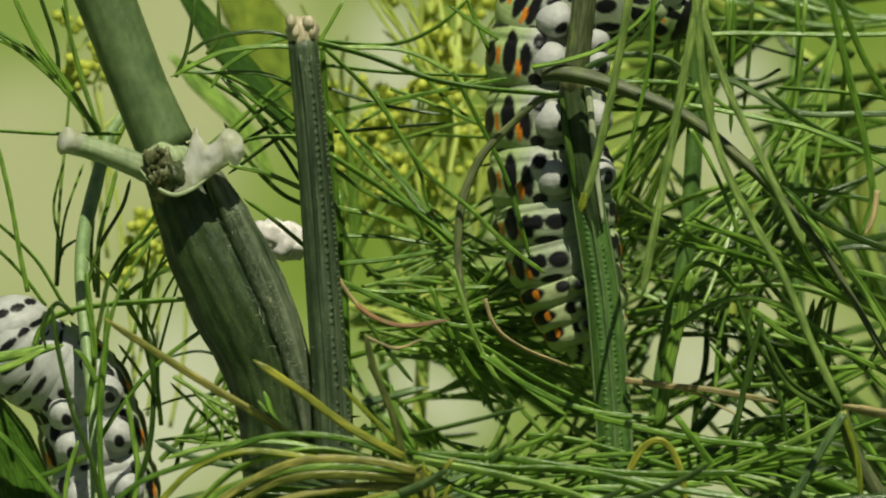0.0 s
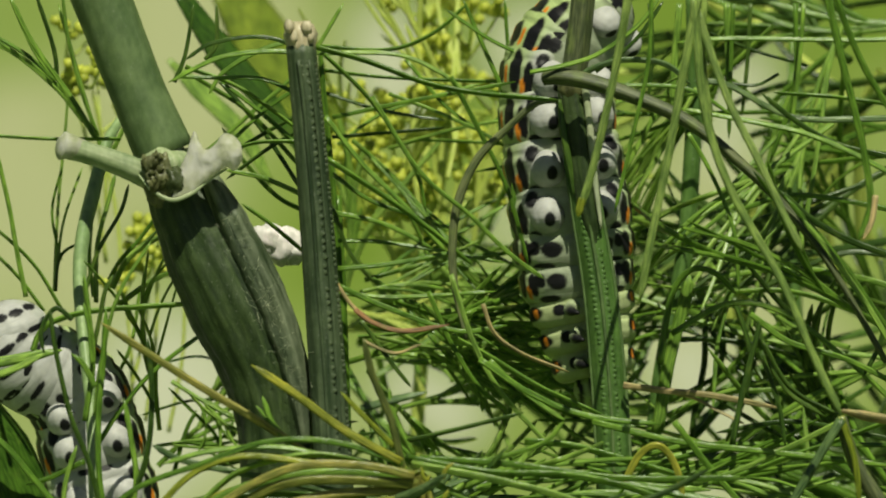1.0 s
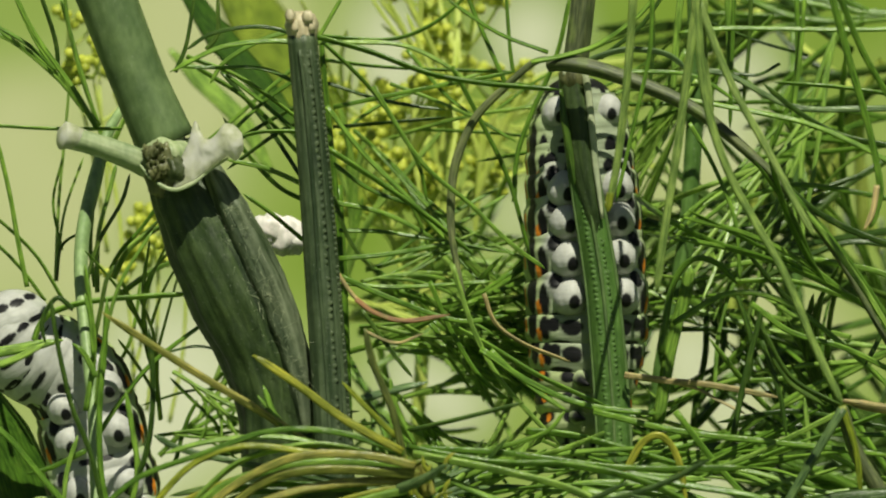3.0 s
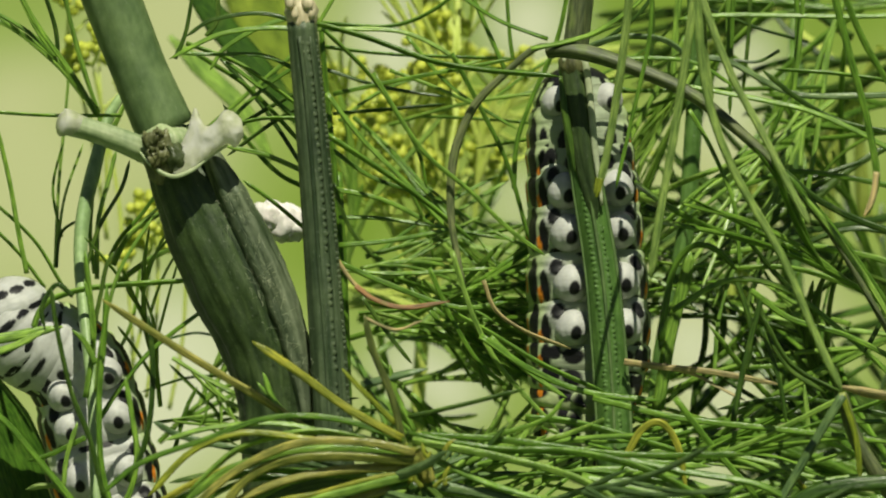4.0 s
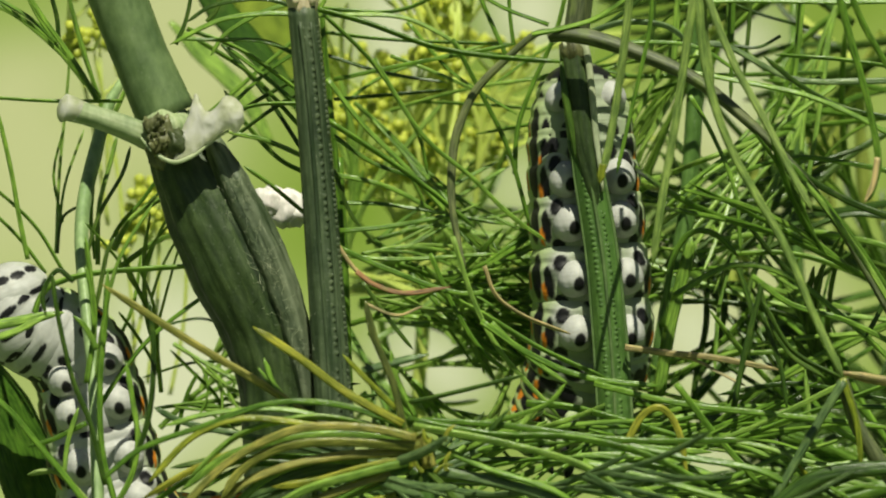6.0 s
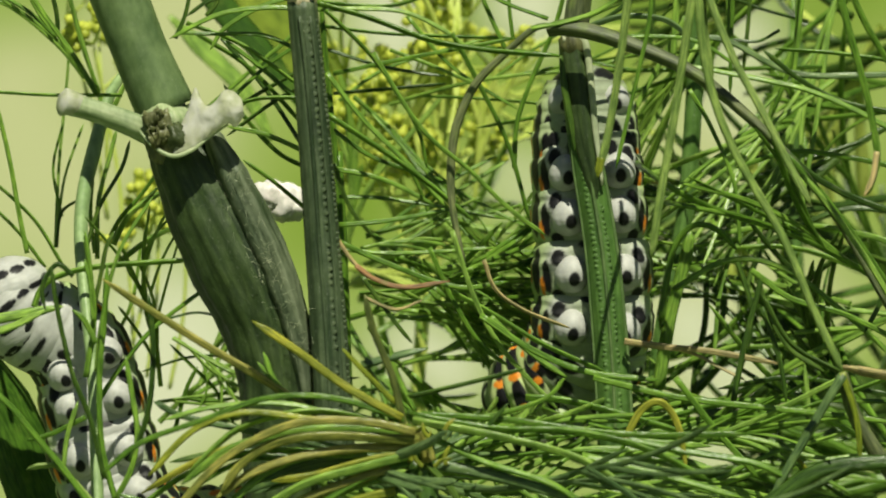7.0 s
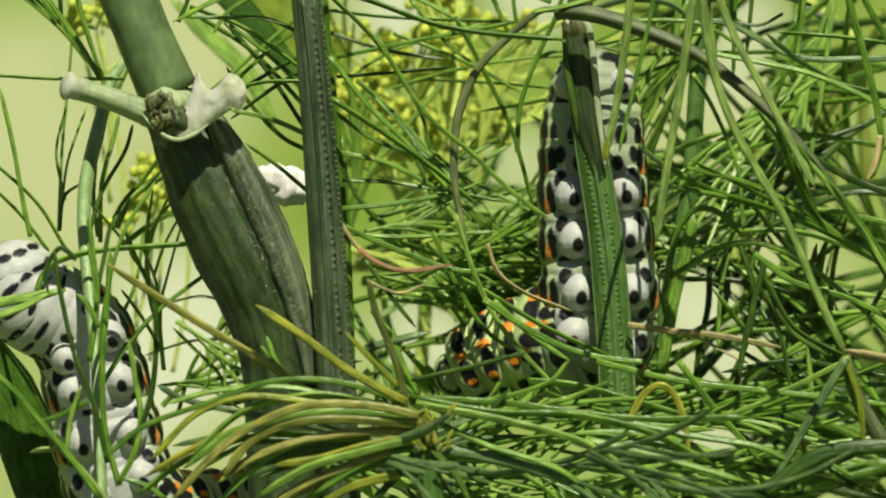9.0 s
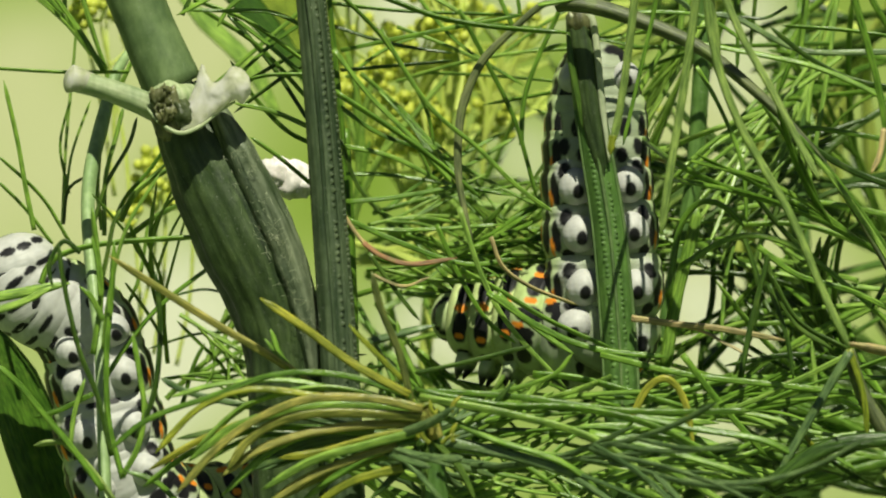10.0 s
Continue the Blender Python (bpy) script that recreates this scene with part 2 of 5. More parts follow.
def part(name, mesh, material, parent=None, label="", kind=""):
    """Links a mesh (verts and faces in the world, course along it) as one object under parent."""
    data = bpy.data.meshes.new(name)
    origin = Vector(mesh[0][0])
    data.from_pydata([Vector(p) - origin for p in mesh[0]], [], mesh[1])
    data.materials.append(material)
    layer = data.attributes.new("course", "FLOAT_VECTOR", "POINT")
    layer.data.foreach_set("vector", [x for c in mesh[2] for x in c])
    for polygon in data.polygons:
        polygon.use_smooth = True
    ob = new(name, data)
    base = Vector((0, 0, 0))
    up = parent
    while up is not None:
        base += up.location
        up = up.parent
    ob.parent = parent
    ob.location = origin - base
    return tagged(ob, label, kind=kind)


def plant(u, d, label, category="plant"):
    """An Empty on the soil, at which a plant's parts hang."""
    p = at(u, 441, d)
    ob = new("fennel_plant")
    ob.location = (p.x, p.y, 0)
    return tagged(ob, label, category, "fennel plants in the bed")


def channelled(a, s):
    """A shallow channel along one side of a thread, and a low keel on the other."""
    return 1 - 0.42 * math.exp(-((a - 1.57) / 0.42) ** 2) + 0.10 * math.exp(-((a - 4.7) / 0.5) ** 2)


def leaf(parent, points, w, d, material, d1=None, name="leaflet", label=""):
    """One thread of a fennel leaf: rounded, a little flattened, drawn out to a tip."""
    depths = values([d, d if d1 is None else d1], len(points))
    line = spline([at(u, v, dd) for (u, v), dd in zip(points, depths)], 7)
    n = len(line)
    tip = min(0.3, 2.2 * w / (sum((b - a).length for a, b in zip(line, line[1:])) / U))     # the point is about two widths long
    radii = [w * U / 2 * (0.92 - 0.12 * k / n + 0.05 * noise.noise(line[k] * 700)) * min(1, ((n - 1 - k) / (n - 1) / tip + 0.04)) ** 0.6 for k in range(n)]
    mesh = ([], [], [])
    tube(mesh, line, radii, 12, channelled, 0.78, random.uniform(-0.7, 0.7))
    return part(name, mesh, material, parent, label)


def stalk(parent, points, widths, d, material, name="stem", label="", ribs=9, rib=0.05, d1=None, steps=6, sides=28, knots=0.0):
    depths = values([d, d if d1 is None else d1], len(points))
    rooted = points[-1][1] > 5000          # the last stretch runs straight into the soil
    count = len(points) - 1 if rooted else len(points)
    line = spline([at(u, v, dd) for (u, v), dd in zip(points[:count], depths)], steps)
    radii = [w * U / 2 for w in values(widths[:count], len(line))]
    if rooted:
        foot = at(*points[-1], depths[-1])
        line += [line[-1].lerp(foot, s) for s in (0.05, 0.3, 0.6, 1)]
        radii += [radii[-1] + (widths[-1] * U / 2 - radii[-1]) * s for s in (0.05, 0.3, 0.6, 1)]
    mesh = ([], [], [])

    def shape(a, s):
        return 1 + rib * math.cos(ribs * a) + 0.35 * rib * math.cos((2 * ribs + 3) * a + 1.3) + knots * noise.noise(Vector((a * 1.3, s * 14, 3)))
    tube(mesh, line, radii, sides, shape, 1.0)
    return part(name, mesh, material, parent, label)

# ---- the setting ----
def sheet(name, corners, material, label, kind="structure"):
    ob = part(name, ([Vector(c) for c in corners], [(0, 1, 2, 3)], corners), material, None, label, kind)
    return ob


sheet("ground", [(-60, -60, 0), (60, -60, 0), (60, 60, 0), (-60, 60, 0)], SOIL, "green garden ground under the fennel bed")


def far_garden():
    """A tall curved backdrop well behind the bed."""
    verts, faces = [], []
    for k in range(25):
        a = radians(-48 + 4 * k)
        for z in (-0.02, 1.1, 2.2):
            verts.append(Vector((2.6 * math.sin(a), 2.6 * math.cos(a) - 0.6, z)))
    for k in range(24):
        for j in range(2):
            i = 3 * k + j
            faces.append((i, i + 3, i + 4, i + 1))
    part("backdrop", (verts, faces, verts), HAZE, None, "blurred pale green garden far behind the fennel, with sunlit patches painted on", "structure")


far_garden()

# ---- plant with the thick stem ----
thick = plant(470, -9, "tall fennel plant with thick bloomy stem, cut stubs and swollen sheath")
stalk(thick, [(165, -90), (200, 0), (247, 120), (294, 228)], [106, 102, 98, 106], -9, STEM_SMOOTH, "stem", "smooth grey-green upper stem", 11, 0.006, sides=40)
stalk(thick, [(294, 232), (318, 290), (372, 400), (421, 500), (464, 600), (486, 690), (494, 800), (500, 1000), (520, 10600)],
      [92, 118, 160, 172, 150, 134, 128, 130, 160], -9, SHEATH, "sheath", "dark ribbed leaf sheath swelling round the stem", 13, 0.03, sides=52, steps=8, knots=0.05)


def left_stub():
    """A cut side shoot with a dried, swollen end."""
    ob = stalk(thick, [(288, 284), (262, 266), (225, 248), (165, 227), (112, 213)], [34, 44, 43, 38, 40], -11.5, STEM_STUB, "side_stub", "pale green cut side stub", 5, 0.03, d1=-14, sides=30, knots=0.06)
    mesh = ([], [], [])
    line = spline([at(150, 222, -13.2), at(126, 215, -13.8), at(112, 212, -14), at(105, 210, -14.1)], 5)
    tube(mesh, line, [w * U / 2 for w in values([36, 45, 50, 30], len(line))], 30, lambda a, s: 1 + 0.12 * noise.noise(Vector((math.cos(a) * 1.2, math.sin(a) * 1.2, s * 2))))
    part("cut_end", mesh, FLESH, ob, "whitish dried cut end")


left_stub()


def torn_stub():
    """The torn stub: a thin pale rim under the node that rises into a flared, ragged stump."""
    band = spline([at(246, 262, -13.2), at(270, 290, -13.8), at(306, 308, -14.2), at(340, 297, -14.3), at(372, 272, -14.3), at(404, 252, -14.3)], 7)
    mesh = ([], [], [])
    tube(mesh, band, [w * U / 2 for w in values([4, 6, 8, 8, 7, 4], len(band))], 16, lambda a, s: 1 + 0.15 * noise.noise(Vector((math.cos(a), math.sin(a), s * 9))), 0.8)
    part("node_lip", mesh, STEM_STUB, thick, "pale green lip under the node")
    upper = spline([at(u, v, d) for u, v, d in ((318, 256, -13.6), (332, 226, -13.5), (345, 186, -13.2), (356, 206, -13.6), (368, 218, -14), (382, 210, -14.3), (396, 192, -14.5), (412, 194, -14.6), (428, 206, -14.5))], 6)
    lower = spline([at(u, v, d) for u, v, d in ((306, 306, -14.0), (328, 304, -14.2), (346, 294, -14.3), (362, 282, -14.4), (376, 270, -14.5), (390, 258, -14.6), (404, 250, -14.6), (418, 256, -14.6), (432, 236, -14.5))], 6)
    verts, faces, count, across = [], [], len(upper), 14
    for i, (a, b) in enumerate(zip(upper, lower)):
        for k in range(2 * across):
            s = k / across if k <= across else 2 - k / across
            p = a.lerp(b, s)
            thick_here = (5 + 12 * min(1, i / count * 1.6)) * U * math.sin(math.pi * s) ** 0.6
            crinkle = 4 * U * noise.noise(p * 1200) + 1.2 * U * noise.noise(p * 5000)
            verts.append(p + Vector((0.4 * crinkle, (-thick_here if k <= across else thick_here) + crinkle, 0.6 * crinkle)))
    ring = 2 * across
    for i in range(count - 1):
        for k in range(ring):
            a, b = i * ring + k, i * ring + (k + 1) % ring
            faces.append((a, b, b + ring, a + ring))
    faces += [tuple(reversed(range(ring))), tuple((count - 1) * ring + k for k in range(ring))]
    part("side_stub", (verts, faces, [p - verts[0] for p in verts]), FLESH, thick, "translucent whitish torn side stub")


torn_stub()


def node():
    """The withered remnant and, beside it, a dark lump in place of the hollow."""
    mesh = ([], [], [])
    for k in range(26):
        u, v = 279 + random.uniform(-18, 16), 262 + random.uniform(-26, 30)
        p = at(u, v, -13.7 + random.uniform(-0.3, 0.3))
        up = p + Vector((random.uniform(-6, 6) * U, -9 * U, random.uniform(4, 14) * U))
        tube(mesh, [p, up, up + Vector((random.uniform(-8, 8) * U, -2 * U, random.uniform(2, 8) * U))], [7 * U, 6 * U, 2 * U], 6, None, 0.35, random.uniform(0, 3))
    ball(mesh, at(281, 266, -13.5), (21 * U, 15 * U, 38 * U), None, 22, 30, 1.3)
    part("withered_tuft", mesh, KNOT, thick, "frayed brown withered remnant at the node")
    mesh = ([], [], [])
    # dark ball added where the hollow is, its darkness in the colour
    ball(mesh, at(313, 278, -13.5), (20 * U, 26 * U, 30 * U), Matrix.Rotation(-0.5, 3, "Y"), 16, 20, 0.4)
    part("bud_scar", mesh, KNOT_GREEN, thick, "dark green lump standing in for the hollow in the node")
    mesh = ([], [], [])
    ball(mesh, at(296, 252, -9.6), (50 * U, 60 * U, 46 * U), None, 18, 28, 0.12)
    part("node", mesh, STEM_STUB, thick, "pale swollen node")


node()


def sheath_hairs():
    """Short pale bristles along the sheath's margin."""
    mesh = ([], [], [])
    for k in range(110):
        s = random.random() ** 0.9
        u, v = 408 + 128 * s + random.gauss(2, 16), 335 + 330 * s + random.gauss(0, 8)
        p = at(u, v, -13.2 - 0.1 * s + random.uniform(-0.1, 0.15))
        tube(mesh, [p, p + Vector((random.gauss(2, 4) * U, -4 * U, random.gauss(0, 5) * U)), p + Vector((random.gauss(4, 9) * U, -4 * U, random.gauss(2, 10) * U))],
             [0.32 * U, 0.28 * U, 0.15 * U], 4)
    part("bristles", mesh, STEM_PALE, thick, "fine silvery bristles on the sheath", "stuff")


sheath_hairs()
stalk(thick, [(372, 268), (412, 345), (458, 440), (500, 540), (530, 640), (545, 740)], [30, 54, 64, 60, 48, 26], -11.6, STEM_SILVER, "sheath_margin", "pale margin of the sheath", 6, 0.06, d1=-11.2, sides=40, knots=0.16)

# ---- plant with the thin ribbed stem ----
thin = plant(590, -12.5, "cut fennel plant with a slender ribbed dark green stem")
stalk(thin, [(534, 34), (545, 150), (558, 300), (569, 450), (580, 600), (590, 760), (600, 1000), (620, 10600)],
      [52, 54, 58, 61, 64, 66, 70, 90], -12.5, STEM_DARK, "stem", "ribbed dark green stem", 9, 0.022, sides=42, steps=7)


def rungs(parent, points, d, widths, rows, step, size, material, label):
    """Rows of fine raised cross bars between the ribs of a stem."""
    line = spline([at(u, v, d) for u, v in points], 150)
    mesh = ([], [], [])
    run = 0.0
    for a, b, width in zip(line, line[1:], values(widths, len(line))):
        run += (b - a).length
        if run >= step * U:
            run = 0.0
            for off in rows:
                if random.random() < 0.12:
                    continue
                across = off + random.uniform(-0.03, 0.03)
                p = a + Vector((across * width * U / 2, -math.sqrt(max(0, 1 - across * across)) * width * U / 2, random.uniform(-2, 2) * U))
                ball(mesh, p, (size * U * random.uniform(0.8, 1.2), size * U * 0.05, size * U * random.uniform(0.45, 0.58)), Matrix.Rotation(random.uniform(-0.2, 0.2), 3, "Y"), 4, 7)
    part("rung", mesh, material, parent, label, "stuff")


rungs(thin, [(534, 60), (545, 150), (558, 300), (569, 450), (580, 600), (590, 760), (597, 900)], -12.5, [53, 54, 58, 61, 64, 66, 68], (0.2,), 13.5, 9, STEM_RUNG, "fine pale cross swellings")
rungs(thin, [(534, 60), (545, 150), (558, 300), (569, 450), (580, 600), (590, 760), (597, 900)], -12.5, [53, 54, 58, 61, 64, 66, 68], (0.86,), 9, 6, STEM_RUNG, "fine pale hatching along the edge")
for edge in (-0.16, 0.56):
    stalk(thin, [(534 + 27 * edge, 60), (545 + 28 * edge, 150), (558 + 29 * edge, 300), (569 + 30 * edge, 450), (580 + 31 * edge, 600), (590 + 32 * edge, 760), (597 + 33 * edge, 900)],
          [6, 7, 7, 7, 7, 7, 7], -12.5 - 1.28 * math.sqrt(1 - edge * edge), STEM_DARK, "stem_rib", "dark raised rib", 3, 0.1, sides=8)


def cut_top(parent, u, v, d, w):
    mesh = ([], [], [])
    tube(mesh, [at(u + 2, v + 40, d), at(u + 1, v + 26, d), at(u, v + 8, d), at(u - 1, v - 10, d), at(u - 1, v - 16, d)],
         [w * 0.52 * U, w * 0.56 * U, w * 0.62 * U, w * 0.54 * U, w * 0.3 * U], 24, lambda a, s: 1 + 0.16 * noise.noise(Vector((a * 2.1, s * 3, 8))))
    for k in range(7):
        p = at(u + random.uniform(-0.5, 0.5) * w, v + random.uniform(-8, 16), d - 0.4 - random.random())
        ball(mesh, p, (9 * U, 8 * U, 12 * U), None, 5, 8, 0.4)
    part("cut_face", mesh, CUT, parent, "tan knobbly dried cut top")


cut_top(thin, 534, 8, -12.5, 47)

# ---- plant on whose stem the caterpillar crawls ----
mid = plant(1090, 0, "fennel plant with a ribbed stem on which a caterpillar crawls")
stalk(mid, [(1040, -120), (1030, -20), (1020, 60), (1013, 110)], [40, 42, 44, 48], 0.4, TWIG, "upper_stem", "grey-green upper stem", 5, 0.08)
stalk(mid, [(1012, 104), (1018, 170), (1030, 260), (1048, 370), (1064, 470), (1075, 580), (1084, 700), (1090, 820), (1100, 1000), (1140, 10600)],
      [48, 52, 56, 58, 60, 62, 63, 64, 66, 90], 0, STEM_GREEN, "stem", "ribbed green stem with pale edges", 9, 0.015, sides=40, steps=7)
rungs(mid, [(1035, 290), (1048, 370), (1064, 470), (1075, 580), (1084, 700), (1088, 800)], 0, [56, 58, 60, 62, 63, 64], (-0.3, 0.28), 9.5, 7, STEM_PANEL, "fine pale cross swellings")
stalk(mid, [(1037, 290), (1049, 370), (1065, 470), (1076, 580), (1085, 700), (1089, 800)], [5, 6, 6, 6, 6, 6], -1.32, STEM_PALE_GREEN, "stem_rib", "pale middle rib", 3, 0.1, sides=8)
stalk(mid, [(1013, 108), (1021, 170), (1032, 260), (1048, 345), (1058, 410)], [40, 46, 44, 30, 5], -0.9, SHEATH, "sheath_panel", "dark dried green", 5, 0.08, sides=24)
stalk(mid, [(992, 130), (998, 185), (1009, 245), (1018, 300)], [6, 13, 11, 3], -2, LEAF_DARK, "sheath_flap", "dark folded sheath edge", 3, 0.2, sides=12)
stalk(mid, [(996, 102), (1030, 100), (1042, 150), (1053, 260), (1066, 360)], [16, 14, 13, 12, 6], -1.4, STEM_PALE, "sheath_edge", "pale sheath edge", 3, 0.1, sides=10)
for edge in (-1, 1):
    stalk(mid, [(1030 + 25 * edge, 270), (1048 + 27 * edge, 370), (1064 + 28 * edge, 470), (1075 + 29 * edge, 580), (1084 + 30 * edge, 700), (1090 + 30 * edge, 820)],
          [5, 6, 6, 6, 6, 6], -0.5, STEM_PALE_GREEN, "stem_rib", "pale raised rib", 3, 0.1, sides=8)



def sheath_tip():
    """The pale torn top of the sheath."""
    mesh = ([], [], [])
    tube(mesh, spline([at(1016, 122, -0.9), at(1014, 110, -1.0), at(1012, 100, -0.9), at(1012, 94, -0.7)], 4), [w * U / 2 for w in values([44, 50, 48, 24], 13)], 24,
         lambda a, s: 1 + 0.25 * s * noise.noise(Vector((math.cos(a) * 2, math.sin(a) * 2, s * 3 + 2))), 0.9)
    part("sheath_tip", mesh, KNOT, mid, "pale torn sheath top")


sheath_tip()
# ---- fennel leaves ----
def frond(parent, points, w, d, material, label="", d1=None, name="frond"):
    """The stalk of a leaf, under which its threads hang."""
    return leaf(parent, points, w, d, material, d1, name, label)


# the withering leaf at the front, spreading from one point
front = plant(745, -22, "low fennel plant with spreading green and yellowing leaves in front")
stalk(front, [(748, 800), (752, 880), (760, 1000), (770, 10600)], [34, 40, 46, 70], -22, STEM_GREEN, "stem", "short green stem", 5, 0.08)
spray = frond(front, [(760, 850), (748, 810), (742, 786)], 30, -23, LEAF_BROWN, "withering leaf base")
leaf(spray, [(735, 800), (560, 775), (430, 762), (340, 795), (262, 875)], 14, -24, LEAF_YELLOW)
leaf(spray, [(742, 812), (600, 803), (500, 812), (430, 850), (390, 905)], 20, -25, LEAF_BROWN)
leaf(spray, [(735, 796), (640, 778), (520, 782), (400, 842), (300, 945)], 17, -25.5, LEAF_BROWN)
leaf(spray, [(715, 775), (600, 738), (480, 735), (360, 775), (250, 815), (180, 870)], 12, -24, LEAF)
leaf(spray, [(730, 840), (650, 880), (560, 915), (470, 960)], 16, -23, LEAF_BROWN)
leaf(spray, [(718, 800), (695, 700), (662, 620), (645, 552)], 15, -23, OLIVE)
leaf(spray, [(712, 772), (610, 715), (525, 652), (447, 600)], 17, -24, LEAF_YELLOW)
leaf(spray, [(700, 745), (650, 695), (605, 648)], 11, -23, LEAF_YELLOW)
leaf(spray, [(560, 780), (490, 712), (466, 655)], 14, -21.5, LEAF_LIGHT)
leaf(spray, [(556, 772), (500, 722), (455, 672)], 11, -21.5, LEAF_LIGHT)
leaf(spray, [(560, 768), (470, 706), (340, 628), (180, 525)], 17, -21.5, LEAF_BROWN)
leaf(spray, [(700, 745), (655, 690), (650, 662)], 10, -21, LEAF_BLUE)
leaf(spray, [(735, 760), (700, 690), (690, 640)], 11, -21, LEAF)
leaf(spray, [(640, 678), (700, 662), (758, 648)], 17, -21, LEAF_BLUE)
leaf(spray, [(720, 735), (820, 712), (930, 684)], 10, -21, LEAF_DARK)
leaf(spray, [(745, 770), (850, 770), (960, 740), (1000, 700)], 10, -22, LEAF)
leaf(spray, [(720, 760), (800, 790), (850, 795), (900, 745)], 11, -23, LEAF_DARK)
leaf(spray, [(725, 765), (870, 790), (1010, 795), (1140, 825), (1260, 885)], 15, -23, LEAF)
leaf(spray, [(730, 775), (900, 808), (1040, 850), (1150, 930)], 16, -23.5, LEAF_LIGHT)
leaf(spray, [(745, 765), (900, 775), (1100, 800), (1330, 800)], 13, -22.5, LEAF)
leaf(spray, [(750, 800), (860, 850), (980, 890), (1080, 960)], 14, -22.5, LEAF)
leaf(spray, [(740, 850), (640, 846), (540, 858), (430, 905)], 30, -22, LEAF_BLUE)
leaf(spray, [(750, 850), (900, 880), (1060, 930)], 22, -22, LEAF_BLUE)
leaf(spray, [(740, 860), (600, 825), (470, 800), (330, 770), (272, 742)], 14, -21, LEAF_BLUE)
leaf(spray, [(560, 850), (440, 845), (330, 900)], 12, -21.5, LEAF)
leaf(spray, [(700, 880), (560, 850), (420, 830), (300, 850)], 13, -20.5, LEAF_DARK)
leaf(spray, [(740, 800), (620, 772), (500, 746), (380, 752), (290, 775)], 12, -22.5, LEAF_LIGHT)
leaf(spray, [(735, 830), (640, 850), (560, 872), (480, 884)], 17, -24.5, LEAF_YELLOW)
leaf(spray, [(730, 815), (580, 830), (450, 832), (330, 872), (240, 935)], 14, -22, LEAF)
leaf(spray, [(722, 850), (640, 880), (550, 935)], 16, -24, LEAF)
leaf(spray, [(705, 788), (600, 762), (520, 762), (420, 792), (330, 872)], 15, -23.5, LEAF_LIGHT)
leaf(spray, [(700, 870), (600, 905), (520, 960)], 15, -23, LEAF_LIGHT)
leaf(spray, [(660, 860), (560, 870), (450, 905)], 13, -21, LEAF_BLUE)
leaf(spray, [(738, 850), (700, 900), (640, 960)], 16, -23, LEAF_DARK)
leaf(spray, [(752, 850), (800, 900), (830, 960)], 15, -23, LEAF_DARK)
leaf(spray, [(748, 840), (745, 900), (735, 970)], 16, -22.6, LEAF_DARK)
leaf(spray, [(720, 800), (600, 790), (500, 800), (400, 830), (320, 890)], 18, -24.2, LEAF_LIGHT)
leaf(spray, [(728, 822), (620, 826), (520, 842), (440, 872), (380, 915)], 19, -24.4, LEAF_BROWN)
leaf(spray, [(722, 838), (630, 862), (540, 888), (450, 940)], 18, -24.6, LEAF_LIGHT)
leaf(spray, [(650, 838), (560, 836), (470, 868), (380, 950)], 17, -23.8, LEAF_LIGHT)
leaf(spray, [(690, 860), (600, 890), (520, 925), (450, 975)], 18, -24, LEAF_BROWN)
leaf(spray, [(560, 800), (450, 812), (350, 848), (250, 905)], 15, -23.4, LEAF_YELLOW)
leaf(spray, [(700, 900), (610, 925), (540, 970)], 18, -23.6, LEAF_YELLOW)
for k in range(9):
    u, v, a = 740 + random.uniform(-25, 50), 815 + random.uniform(-14, 45), random.uniform(-2.4, -0.7)
    leaf(spray, [(u, v), (u + 18 * math.cos(a), v + 18 * math.sin(a)), (u + 36 * math.cos(a + 0.3), v + 36 * math.sin(a + 0.3))], 9, -24.5, LEAF_YELLOW)

# the plant at the left, in front of the second caterpillar
west = plant(175, -17, "slender fennel plant with fine forked leaves beside a caterpillar")
stalk(west, [(232, 140), (192, 205), (165, 300), (147, 380), (143, 460), (152, 570), (165, 700), (172, 900), (180, 1100), (190, 10600)],
      [12, 20, 27, 26, 25, 24, 22, 22, 22, 40], 6, STEM_BLOOM, "stem", "slender pale green stem", 3, 0.06, d1=-19, sides=14)
lf = frond(west, [(150, 480), (175, 400), (215, 330), (230, 280)], 9, -2, LEAF_DARK)
leaf(lf, [(172, 190), (135, 145), (103, 95)], 9, 0, LEAF)
leaf(lf, [(103, 97), (97, 40), (64, -60)], 10, 0, LEAF_DARK)
leaf(lf, [(101, 97), (60, 40), (15, -60)], 8, 0, LEAF)
leaf(lf, [(100, 97), (50, 52), (-30, 5)], 9, 0, LEAF)
leaf(lf, [(165, 180), (90, 92), (-20, 15)], 7, 1, LEAF_LIGHT)
leaf(lf, [(185, 230), (150, 120), (105, -40)], 9, 6, LEAF_LIGHT)
leaf(lf, [(215, 200), (90, 200), (-30, 193)], 8, 0, LEAF)
leaf(lf, [(48, 480), (32, 400), (18, 320), (-6, 215)], 10, 0, LEAF)
leaf(lf, [(110, 500), (60, 420), (-20, 345)], 8, 1, LEAF)
leaf(lf, [(80, 505), (35, 445), (-20, 390)], 8, 2, LEAF)
leaf(lf, [(110, 415), (94, 330), (113, 245)], 6, 5, LEAF)
leaf(lf, [(104, 415), (116, 340), (148, 250)], 6, 5, LEAF_LIGHT)
leaf(lf, [(100, 470), (108, 410), (138, 385)], 7, 4, LEAF_DARK)
leaf(lf, [(195, 450), (215, 415), (255, 370), (310, 290)], 9, 2, LEAF)
